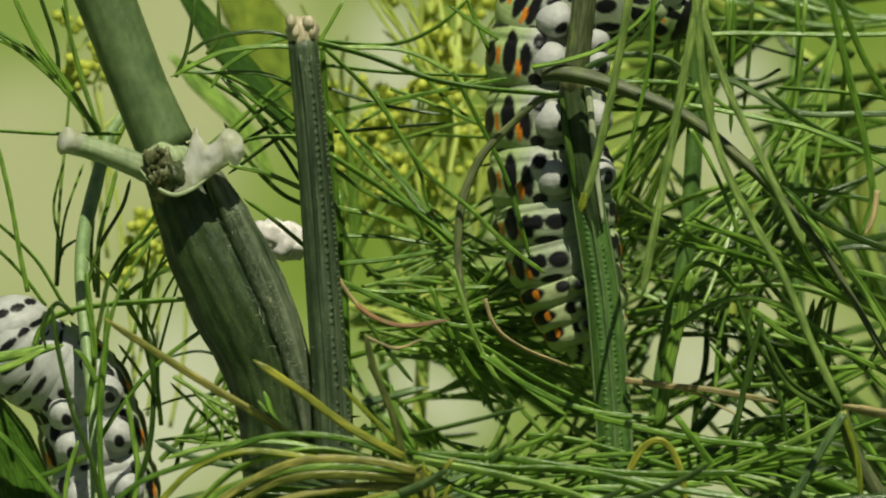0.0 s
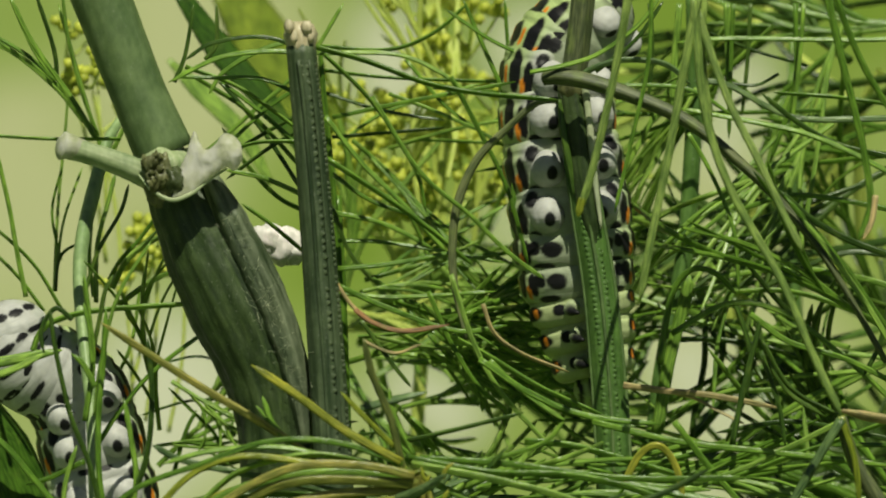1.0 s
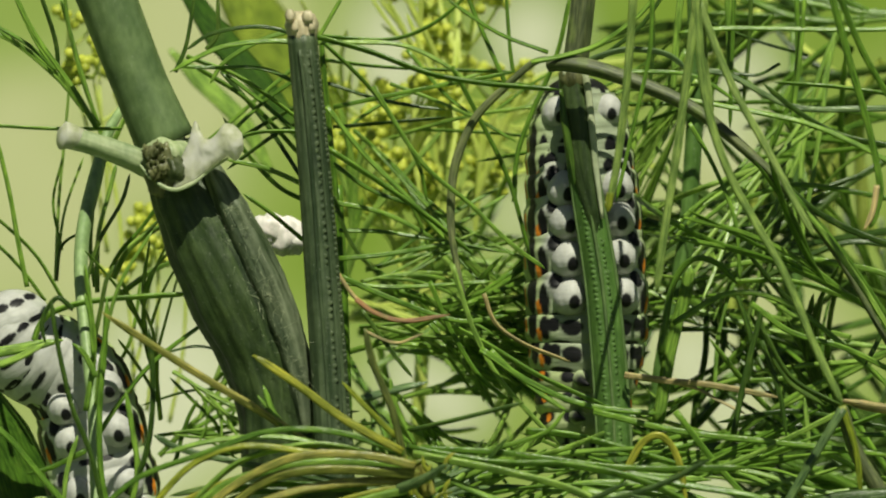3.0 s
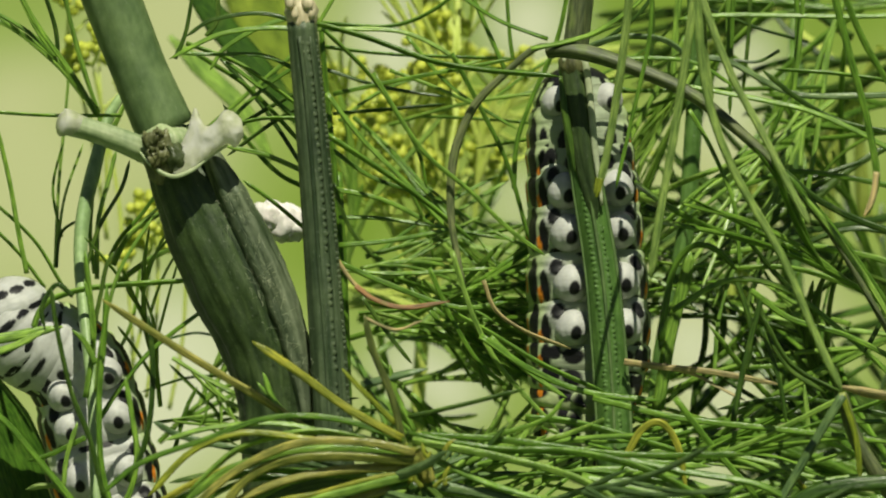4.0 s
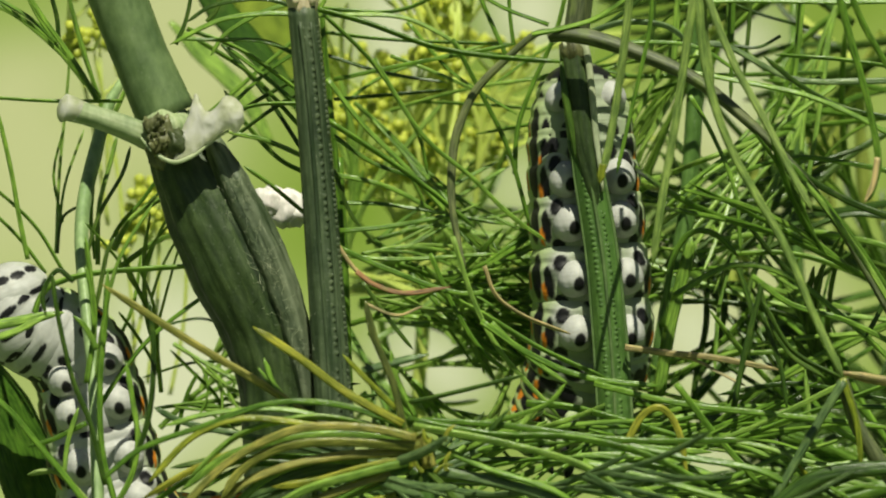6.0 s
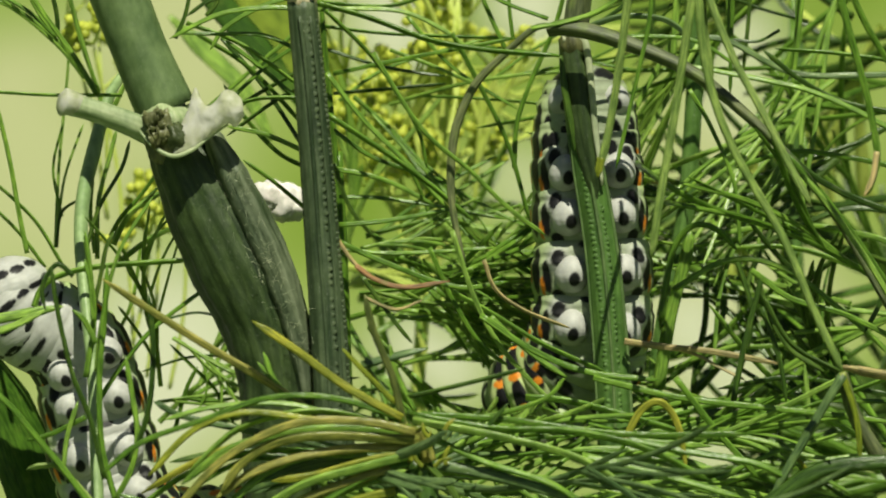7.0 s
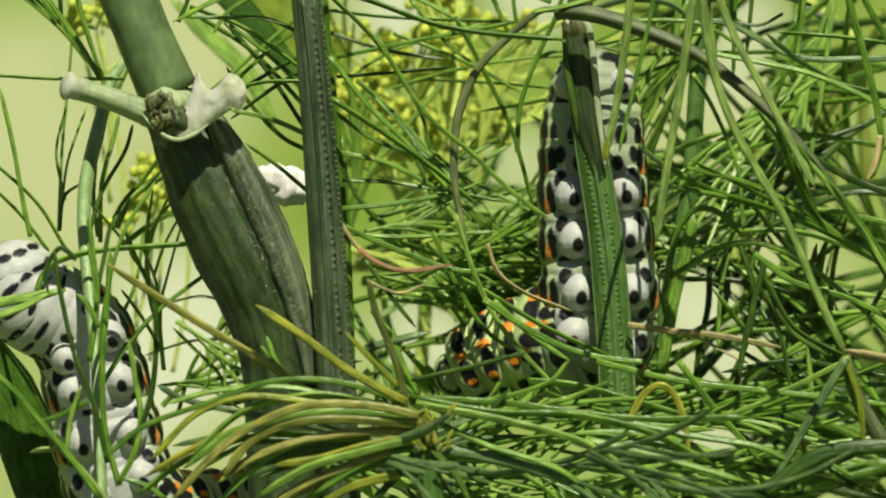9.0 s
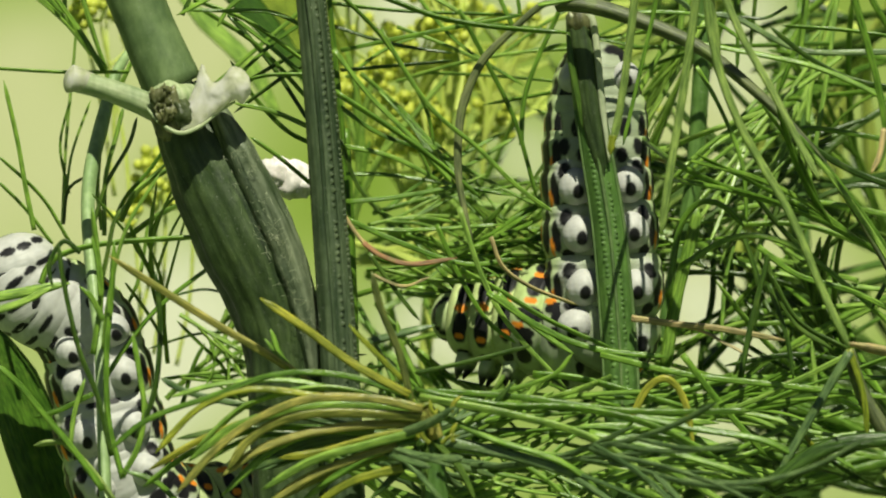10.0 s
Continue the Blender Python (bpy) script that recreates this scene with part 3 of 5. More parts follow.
leaf(lf, [(195, 455), (240, 400), (290, 355)], 7, 4, LEAF_DARK)
leaf(lf, [(165, 580), (178, 520), (188, 470), (203, 440)], 10, -17.5, LEAF_DARK)
leaf(lf, [(60, 575), (72, 545), (100, 522), (180, 503), (370, 490)], 13, -9.5, LEAF)
leaf(lf, [(185, 880), (160, 775), (130, 700), (112, 630), (98, 560), (91, 505)], 11, -19, LEAF_DARK)
leaf(lf, [(130, 520), (100, 500), (75, 540), (80, 580)], 10, -18.5, LEAF_DARK)
leaf(lf, [(230, 850), (262, 760), (271, 650), (263, 552)], 12, -19, LEAF_DARK)
leaf(lf, [(172, 745), (215, 680), (275, 610), (380, 530)], 10, -8.5, LEAF)
leaf(lf, [(165, 600), (160, 540), (150, 490)], 9, -18.5, LEAF)
leaf(lf, [(170, 690), (180, 600), (210, 480), (270, 380)], 9, -15.5, LEAF_LIGHT)
leaf(lf, [(190, 960), (150, 905), (105, 860), (75, 856), (47, 862)], 13, -19.5, LEAF_PALE)
leaf(lf, [(152, 770), (90, 800), (48, 812)], 11, -19, LEAF)
leaf(lf, [(170, 940), (115, 865), (60, 800), (20, 752), (-20, 716)], 14, -20, LEAF)
leaf(lf, [(112, 860), (120, 800), (138, 742)], 10, -19.5, LEAF_LIGHT)
leaf(lf, [(205, 915), (232, 862), (243, 800), (234, 732), (222, 660)], 12, -19, LEAF)
leaf(lf, [(205, 920), (180, 820), (176, 700), (184, 600), (190, 500)], 13, -18.5, LEAF)
leaf(lf, [(330, 1000), (270, 930), (205, 905)], 12, -19.5, LEAF)
leaf(lf, [(-50, 604), (30, 590), (112, 574)], 22, -9.5, LEAF_LIGHT)
leaf(lf, [(-30, 626), (30, 606), (80, 580)], 15, -18.5, LEAF_LIGHT)
leaf(lf, [(170, 640), (150, 600), (128, 580)], 12, -18.5, LEAF_LIGHT)
leaf(lf, [(152, 700), (166, 600), (160, 520), (150, 440)], 13, -18, LEAF)
leaf(lf, [(395, 760), (380, 720), (340, 680), (300, 640)], 8, 8, LEAF)
leaf(lf, [(310, 790), (330, 720), (350, 680)], 9, 7, LEAF)
leaf(lf, [(400, 660), (330, 665), (250, 690)], 6, 8, LEAF_DARK)
leaf(lf, [(380, 690), (400, 720), (420, 690)], 7, 9, LEAF)
leaf(lf, [(410, 600), (350, 585), (280, 600)], 6, 9, LEAF_DARK)
leaf(lf, [(200, 640), (235, 560), (250, 460)], 8, 9, LEAF)
leaf(lf, [(172, 200), (130, 130), (60, 30), (20, -50)], 11, -1, LEAF)
leaf(lf, [(150, 170), (100, 110), (20, 45), (-40, 25)], 9, 2, LEAF_LIGHT)
leaf(lf, [(175, 195), (145, 110), (122, 20), (112, -60)], 9, 5, LEAF_LIGHT)
leaf(lf, [(98, 470), (104, 330), (117, 190), (123, 115)], 7, 7, LEAF_LIGHT)
leaf(lf, [(172, 490), (174, 390), (194, 310), (206, 262)], 10, 4, LEAF_LIGHT)
leaf(lf, [(168, 480), (160, 410), (165, 335)], 9, 6, LEAF)
leaf(lf, [(210, 495), (270, 452), (330, 425)], 12, 2, LEAF_LIGHT)
leaf(lf, [(200, 465), (226, 415), (262, 386), (305, 362)], 13, 3, LEAF_LIGHT)
leaf(lf, [(182, 262), (205, 215), (228, 165)], 11, 3, LEAF_LIGHT)

# long threads between the thin stem and the caterpillar's stem
inner = plant(620, 8, "fennel plant with long straight leaf threads between two stems")
stalk(inner, [(600, 300), (606, 480), (612, 700), (620, 1000), (640, 10600)], [12, 18, 22, 26, 50], 8, LEAF, "stem", "slender green stem", 3, 0.05, sides=14)
li = frond(inner, [(606, 480), (596, 330), (575, 120), (568, 40)], 12, 4, LEAF)
leaf(li, [(555, 36), (650, 62), (760, 102), (860, 120), (990, 131)], 12, -4, LEAF, -6)
leaf(li, [(560, 48), (700, 50), (780, 82), (830, 120)], 10, 3, LEAF_LIGHT)
leaf(li, [(565, 36), (690, 42), (770, 12), (830, -40)], 9, 5, LEAF)
leaf(li, [(570, 78), (700, 92), (920, 100)], 8, 5, LEAF)
leaf(li, [(575, 50), (640, 112), (690, 175), (740, 262), (756, 330)], 9, 0, LEAF)
leaf(li, [(575, 118), (680, 150), (790, 167)], 8, 6, LEAF_DARK)
leaf(li, [(578, 160), (640, 240), (720, 320), (795, 402)], 11, -2, LEAF_LIGHT)
leaf(li, [(580, 235), (680, 300), (760, 358), (840, 425)], 12, -3, LEAF)
leaf(li, [(660, 125), (745, 258), (830, 332), (900, 400), (965, 448)], 10, -4, LEAF_LIGHT)
leaf(li, [(590, 197), (700, 188), (790, 180)], 8, 8, LEAF_DARK)
leaf(li, [(590, 162), (730, 133), (915, 99)], 9, 2, LEAF)
leaf(li, [(600, 210), (690, 150), (860, 100)], 8, 9, LEAF_LIGHT)
leaf(li, [(690, 120), (770, 150), (860, 190)], 8, 3, LEAF_LIGHT)
leaf(li, [(800, 90), (850, 185), (900, 290), (938, 425)], 10, 1, LEAF)
leaf(li, [(720, 60), (800, 150), (915, 225)], 8, 9, LEAF)
leaf(li, [(910, 330), (915, 250), (940, 175), (985, 70), (1010, -40)], 10, 3, LEAF)
leaf(li, [(895, 120), (868, 60), (820, -50)], 10, 4, LEAF)
leaf(li, [(908, 100), (902, 50), (895, -50)], 8, 6, LEAF)
leaf(li, [(970, 65), (880, 30), (790, -30)], 9, 3, LEAF)
leaf(li, [(590, 320), (620, 400), (665, 455)], 9, 2, LEAF_DARK)
leaf(li, [(590, 262), (660, 310), (750, 340)], 9, 0, LEAF)
leaf(li, [(590, 330), (680, 350), (770, 395)], 10, 2, LEAF)
leaf(li, [(600, 430), (700, 420), (830, 395)], 10, -2, LEAF)
leaf(li, [(580, 470), (700, 480), (880, 470)], 9, -3, LEAF)
leaf(li, [(600, 380), (700, 385), (900, 420)], 9, 3, LEAF)
leaf(li, [(600, 460), (690, 500), (810, 540), (900, 530)], 11, -5, LEAF)
leaf(li, [(560, 60), (500, 45), (395, 55), (300, 100)], 11, -8, LEAF)
leaf(li, [(560, 48), (470, 20), (380, 30), (330, 60)], 9, -8, LEAF_DARK)
leaf(li, [(545, 130), (470, 95), (390, 92), (310, 90)], 9, -6, LEAF)
leaf(li, [(540, 220), (460, 150), (395, 100)], 10, -4, LEAF)
leaf(li, [(540, 205), (470, 205), (420, 215)], 9, -5, LEAF)
leaf(li, [(545, 150), (470, 190), (390, 240)], 9, -3, LEAF_DARK)
leaf(li, [(540, 300), (470, 270), (400, 255)], 10, -6, LEAF_LIGHT)
leaf(li, [(540, 400), (480, 350), (430, 315)], 9, -6, LEAF)
leaf(li, [(330, 72), (430, 112), (545, 195)], 10, -5, LEAF)
leaf(li, [(350, 92), (445, 155), (545, 262)], 10, -3, LEAF)
leaf(li, [(392, 98), (470, 190), (545, 305)], 10, -2, LEAF_DARK)
leaf(li, [(560, 90), (470, 150), (378, 238)], 9, -4, LEAF)
leaf(li, [(560, 168), (480, 215), (402, 272)], 9, -3, LEAF_DARK)
leaf(li, [(550, 20), (470, 40), (400, 80), (372, 120)], 10, -5, LEAF_LIGHT)
leaf(li, [(545, 330), (490, 300), (430, 235), (395, 180)], 10, 0, LEAF)
leaf(li, [(310, 100), (330, 50), (345, -40)], 9, -2, LEAF_DARK)
leaf(li, [(365, 60), (385, 30), (385, -40)], 9, -4, LEAF_DARK)
leaf(li, [(365, 225), (440, 160), (540, 70), (610, -40)], 9, 2, LEAF)
leaf(li, [(594, 448), (612, 478), (632, 502), (660, 520)], 9, -12, STRAW, name="dry_leaflet", label="dry tan base of a leaf thread")
leaf(li, [(630, 502), (660, 524), (715, 540), (797, 529)], 11, -12.2, RUST, name="dry_leaflet", label="dry reddish-brown leaf thread")
leaf(li, [(645, 558), (700, 579), (748, 563)], 6, -12, STRAW, name="dry_leaflet", label="thin dry tan leaf thread")
leaf(li, [(856, 492), (878, 545), (930, 582), (1010, 613)], 9, -6, STRAW, name="dry_leaflet", label="dry straw-coloured leaf thread")
leaf(li, [(640, 520), (690, 590), (730, 640)], 9, 0, LEAF_DARK)
leaf(li, [(760, 470), (800, 560), (850, 640), (900, 680)], 10, -4, LEAF)
leaf(li, [(800, 440), (840, 560), (890, 650), (990, 760)], 11, -8, LEAF_LIGHT)
leaf(li, [(850, 590), (940, 650), (1040, 690), (1170, 705)], 13, -9, LEAF)

# the sprig on the caterpillar's stem, with its own long leaf
sprig = stalk(mid, [(968, 88), (1000, 84), (1060, 96), (1150, 128), (1230, 168), (1320, 240), (1400, 320), (1480, 425), (1575, 590)],
              [22, 29, 27, 25, 22, 18, 15, 12, 10], -4, TWIG, "leaf_stalk", "grey-green bent leaf stalk", 4, 0.08, d1=-8, sides=16)
bent = stalk(mid, [(985, 76), (945, 82), (895, 125), (840, 182), (806, 260), (797, 340), (802, 410), (822, 500)], [10, 12, 13, 15, 16, 15, 13, 7], -3, TWIG, "leaf_stalk", "bent grey-green leaf stalk", 3, 0.08, sides=12)
leaf(mid, [(940, 82), (1000, 70), (1060, 50), (1130, 0), (1170, -50)], 10, -5, LEAF_LIGHT)
leaf(mid, [(1035, 85), (1060, 72), (1110, 60), (1180, 68), (1225, 105)], 13, -3, LEAF_BLUE)
leaf(sprig, [(1045, 92), (1100, 98), (1220, 105), (1300, 150)], 9, -5, LEAF)
leaf(sprig, [(1060, 75), (1130, 20), (1180, -50)], 9, -2, LEAF_DARK)
leaf(mid, [(1105, 636), (1180, 646), (1260, 654), (1380, 676)], 14, -2, STRAW, name="dry_leaflet", label="flat dry straw-coloured leaf")
leaf(mid, [(1108, 634), (1220, 656), (1270, 680), (1320, 705)], 7, -1.5, STRAW, name="dry_leaflet", label="thin dry straw-coloured leaf")

# hanging light leaves in front of the caterpillar
hang = plant(1620, -22, "fennel plant with long pale leaves hanging in front of a stem")
stalk(hang, [(1240, -150), (1330, -330), (1500, -360), (1680, -100), (1760, 500), (1770, 1200), (1760, 10600)], [20, 26, 30, 36, 44, 50, 70], -22, STEM_GREEN, "stem", "arching green stem", 5, 0.06, sides=16)
lh = frond(hang, [(1260, -200), (1240, -120), (1232, -40), (1230, 10)], 20, -22, LEAF_PALE)
swung = leaf(hang, [(1125, -120), (1112, 0), (1095, 125), (1072, 255), (1052, 335)], 18, -22, LEAF_PALE)
swing_a = leaf(hang, [(1238, -60), (1215, 85), (1192, 230), (1165, 380), (1148, 490)], 18, -22, LEAF_PALE)
leaf(lh, [(1230, -60), (1248, 140), (1293, 285), (1385, 450), (1440, 580), (1492, 690)], 18, -22, LEAF_PALE)
swing_b = leaf(hang, [(1234, -30), (1290, 120), (1345, 225), (1395, 325), (1432, 395)], 16, -21, LEAF_PALE)
swing_c = leaf(hang, [(1460, -80), (1500, 80), (1532, 200), (1550, 300), (1543, 345), (1530, 378)], 15, -20, LEAF)
leaf(lh, [(1470, -80), (1525, 60), (1590, 170)], 14, -19, LEAF)
leaf(lh, [(1252, -80), (1245, 20), (1250, 100), (1262, 170)], 13, -20, LEAF_PALE)
leaf(lh, [(1155, -80), (1150, 60), (1120, 200), (1090, 330)], 9, -12, LEAF)
leaf(swung, [(1056, 310), (1053, 326), (1050, 344)], 16, -22.1, LEAF_YELLOW, name="leaf_tip", label="yellow leaf tip")
leaf(lh, [(1552, 300), (1545, 345), (1529, 380)], 12, -20.2, STRAW, name="leaf_tip", label="withered orange leaf tip")

# ---- the dense growth at the right ----
east = plant(1500, 10, "dense bushy fennel plant with tangled dark green leaves")
stalk(east, [(1228, -60), (1232, 100), (1225, 250), (1212, 410), (1185, 540), (1160, 700), (1150, 900), (1160, 10600)], [28, 30, 31, 32, 30, 28, 30, 60], 14, STEM_GREEN, "stem", "green side stem", 5, 0.06, sides=16)
stalk(east, [(1600, 900), (1520, 780), (1490, 692)], [30, 26, 20], -16, TWIG, "leaf_stalk", "leaf stalk", 3, 0.06, sides=12)
le = frond(east, [(1640, 705), (1560, 695), (1485, 680)], 22, -16, STRAW, "dry orange-brown leaf stalk")
leaf(le, [(1490, 690), (1515, 770), (1524, 850)], 13, -17, LEAF_YELLOW)
leaf(le, [(1492, 695), (1435, 790), (1360, 920)], 19, -17, LEAF_BLUE)
leaf(le, [(1485, 690), (1400, 640), (1350, 555)], 11, -8, LEAF_DARK)
leaf(le, [(1298, 742), (1318, 640), (1345, 535), (1345, 520)], 12, -7, LEAF_DARK)
leaf(le, [(1348, 575), (1380, 670), (1392, 745)], 10, -7, LEAF_DARK)
leaf(le, [(1330, 510), (1400, 560), (1500, 590), (1600, 640)], 12, -7, LEAF)
leaf(le, [(1190, 545), (1290, 492), (1390, 508), (1500, 590), (1600, 680)], 12, 2, LEAF)
leaf(le, [(1050, 700), (1200, 735), (1400, 758), (1600, 780)], 13, -14, LEAF)
leaf(le, [(1480, 705), (1400, 745), (1300, 790), (1200, 815)], 11, -14, LEAF_LIGHT)
leaf(le, [(1195, 700), (1265, 790), (1345, 880)], 13, -16, LEAF)
leaf(le, [(1105, 812), (1135, 758), (1170, 744), (1200, 785), (1216, 868)], 15, -17, LEAF_YELLOW)
leaf(le, [(1350, 930), (1450, 865), (1560, 850), (1700, 850)], 32, -17, LEAF_DARK)
leaf(le, [(1580, 470), (1560, 560), (1530, 620)], 11, -6, LEAF_DARK)
leaf(le, [(1700, 430), (1560, 400), (1450, 350), (1380, 290)], 14, -7, LEAF_DARK)
leaf(le, [(1640, 640), (1560, 520), (1490, 420), (1390, 300)], 14, -8, LEAF)
leaf(le, [(1600, 600), (1540, 500), (1470, 400), (1420, 340)], 12, -9, LEAF_LIGHT)
leaf(le, [(1640, 300), (1540, 240), (1440, 195), (1360, 175), (1200, 145)], 12, -2, LEAF)
leaf(le, [(1640, 20), (1500, 25), (1300, 22), (1200, 30)], 11, 6, LEAF)
leaf(le, [(1640, 160), (1520, 165), (1400, 160), (1290, 105), (1230, 98)], 13, 2, LEAF_BLUE)
leaf(le, [(1640, 150), (1500, 128), (1370, 118)], 9, 3, LEAF)
leaf(le, [(1640, 240), (1500, 215), (1420, 175), (1350, 120)], 12, 1, LEAF_DARK)
leaf(le, [(1380, 85), (1340, 105), (1290, 100)], 7, 8, LEAF_DARK)
leaf(le, [(1430, 70), (1340, 45), (1250, 10)], 7, 9, LEAF_DARK)
leaf(le, [(1330, -40), (1325, 60), (1315, 160)], 9, 9, LEAF_DARK)
leaf(le, [(1300, -40), (1295, 80), (1292, 200)], 9, 8, LEAF)
leaf(le, [(1425, -40), (1415, 80), (1400, 200)], 9, 6, LEAF)
leaf(le, [(1220, 190), (1260, 260), (1300, 360), (1310, 470)], 9, -4, LEAF)


leaf(le, [(1288, -40), (1291, 50), (1292, 120)], 15, 10, LEAF_LIGHT)
leaf(le, [(1205, -40), (1196, 60), (1190, 150)], 14, 9, LEAF_LIGHT)
leaf(le, [(1152, -40), (1156, 40), (1150, 130)], 10, 9, LEAF_DARK)
leaf(le, [(1215, 60), (1165, 150), (1100, 270)], 12, 12, LEAF_LIGHT)
leaf(le, [(1235, 110), (1185, 200), (1125, 300)], 11, 13, LEAF_LIGHT)
leaf(le, [(1410, -40), (1408, 110), (1365, 240)], 11, 8, LEAF)
leaf(le, [(1170, 600), (1190, 480), (1225, 432), (1268, 438), (1305, 475)], 13, 0, LEAF)
leaf(le, [(1165, 720), (1185, 600), (1215, 480), (1222, 440)], 26, 8, LEAF_LIGHT)
leaf(le, [(1260, 795), (1350, 812), (1430, 838), (1530, 852)], 10, -14, LEAF_LIGHT)
leaf(le, [(1300, 800), (1400, 762), (1480, 735), (1600, 690)], 11, -12, LEAF)
leaf(le, [(1050, 795), (1200, 828), (1330, 850), (1400, 880)], 15, -17, LEAF)
leaf(le, [(1030, 838), (1150, 866), (1320, 915)], 16, -18, LEAF_LIGHT)
leaf(le, [(1432, 760), (1428, 720), (1424, 676)], 10, -12, LEAF_LIGHT)
leaf(le, [(1445, 890), (1425, 860), (1402, 835)], 10, -16, LEAF_YELLOW)
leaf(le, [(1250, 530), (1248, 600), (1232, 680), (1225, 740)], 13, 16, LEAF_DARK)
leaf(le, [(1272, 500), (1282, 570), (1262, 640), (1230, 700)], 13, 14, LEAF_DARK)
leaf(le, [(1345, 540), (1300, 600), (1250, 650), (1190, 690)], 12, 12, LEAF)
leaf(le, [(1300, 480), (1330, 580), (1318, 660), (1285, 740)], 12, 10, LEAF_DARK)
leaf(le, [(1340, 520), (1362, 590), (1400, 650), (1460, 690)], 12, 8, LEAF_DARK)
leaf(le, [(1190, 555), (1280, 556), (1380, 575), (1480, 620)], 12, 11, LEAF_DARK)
leaf(le, [(1210, 660), (1300, 648), (1400, 640), (1520, 610)], 11, 12, LEAF)
leaf(le, [(1260, 640), (1310, 600), (1370, 540), (1420, 470)], 11, 16, LEAF)
leaf(le, [(1600, 330), (1500, 310), (1400, 300), (1300, 330)], 11, 6, LEAF)
leaf(le, [(1640, 560), (1500, 500), (1400, 470), (1290, 470)], 12, 4, LEAF)
leaf(le, [(1640, 420), (1520, 400), (1440, 420), (1340, 470)], 12, 8, LEAF_DARK)
leaf(le, [(1640, 480), (1500, 440), (1380, 430), (1250, 450)], 12, 9, LEAF)
leaf(le, [(1640, 745), (1520, 720), (1400, 700), (1270, 720)], 11, -2, LEAF_DARK)


leaf(li, [(800, 548), (870, 586), (960, 640), (1075, 692)], 11, -6, LEAF)
leaf(li, [(868, 592), (910, 632), (955, 668), (1004, 700)], 12, -7, LEAF_LIGHT)
leaf(li, [(930, 735), (1010, 742), (1110, 768), (1220, 800)], 15, -9, LEAF)
leaf(li, [(920, 790), (1020, 792), (1130, 812), (1260, 822)], 15, -11, LEAF_LIGHT)
leaf(li, [(960, 842), (1050, 828), (1150, 832), (1280, 868)], 16, -13, LEAF)
leaf(li, [(1010, 880), (1080, 852), (1160, 846), (1250, 880)], 15, -14, LEAF_BLUE)


def lean(a, b, s):
    return a + (b - a) * s


CLEARINGS = ((1335, 85, 36, 26), (1290, 190, 26, 34), (1265, 265, 20, 26), (800, 690, 56, 22), (722, 636, 26, 34), (1222, 606, 24, 44), (920, 50, 70, 60), (1290, 705, 32, 26), (1250, 840, 30, 22), (700, 105, 50, 36), (1420, 480, 30, 16), (915, 350, 20, 34))


def clear(pts):
    for a, b in zip(pts, pts[1:]):
        for s in (0, 0.2, 0.4, 0.6, 0.8, 1):
            pu, pv = a[0] + (b[0] - a[0]) * s, a[1] + (b[1] - a[1]) * s
            if any(((pu - cu) / ru) ** 2 + ((pv - cv) / rv) ** 2 < 1 for cu, cv, ru, rv in CLEARINGS):
                return False
    return True


def tuft(parent, u, v, angle, reach, d, w, material, forks=5):
    """A small branch of long forking threads."""
    deep = random.uniform(-8, 8)
    made = []

    def thread(u, v, dd, a, reach, w, level):
        bend = random.gauss(0, 0.2)
        pts = [(u + reach * s * math.cos(a + bend * s), v + reach * s * math.sin(a + bend * s), dd + deep * s * reach / 200) for s in (0, 0.33, 0.66, 1)]
        pts = [(pu, pv, max(pd, 13) if (890 < pu < 1165 and pv < 745) or (750 < pu < 1000 and 575 < pv < 760) else pd) for pu, pv, pd in pts]
        if not clear(pts):
            return
        line = spline([at(*p) for p in pts], 5)
        n = len(line)
        last = 0.62 if level == 0 else 0.85
        radii = [w * U / 2 * lean(1, last, k / n) * min(1, (n - k - 0.6) / 1.6) for k in range(n)]
        mesh = ([], [], [])
        tube(mesh, line, radii, 9, channelled, 0.78, random.uniform(-1, 1), False)
        made.append(part("leaflet" if made else "frond", mesh, material, made[0] if made else parent))
        if level > 0:
            for _ in range(forks if level == 2 else random.randint(0, 2)):
                s = random.uniform(0.1, 0.85)
                k = min(2, int(s * 3))
                p = [lean(x, y, s * 3 - k) for x, y in zip(pts[k], pts[k + 1])]
                thread(*p, a + random.choice((-1, 1)) * random.uniform(0.1, 0.42), reach * random.uniform(0.6, 1.05), w * random.uniform(0.8, 1), level - 1)

    thread(u, v, d, angle, reach, w, 2)


GREENS = (LEAF, LEAF, LEAF_DARK, LEAF_LIGHT, LEAF_LIGHT)


def bush(parent, count, box, depth, angle, spread, reach, w, mats=GREENS):
    """Fronds grown at random over a stretch of the plan (left, top, right, bottom)."""
    random.seed(int(box[0] * 7 + box[1] * 13 + box[3] + count))
    for _ in range(count):
        for attempt in range(8):
            u, v = random.uniform(box[0], box[2]), random.uniform(box[1], box[3])
            a = random.gauss(angle, spread)
            d = random.uniform(*depth)
            if clear([(u, v), (u + reach * math.cos(a), v + reach * math.sin(a))]):
                tuft(parent, u, v, a, reach * random.uniform(0.8, 1.4), d, w * random.uniform(0.8, 1.25), random.choice(mats), random.randint(3, 6))
                break


bush(east, 5, (1440, 60, 1680, 400), (8, 26), math.pi, 0.35, 300, 11, (LEAF, LEAF_LIGHT, LEAF_DARK))
# the dark fronds stand in for shaded leaves inside the tangle
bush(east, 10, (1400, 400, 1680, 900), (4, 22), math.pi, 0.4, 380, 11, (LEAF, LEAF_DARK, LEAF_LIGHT))
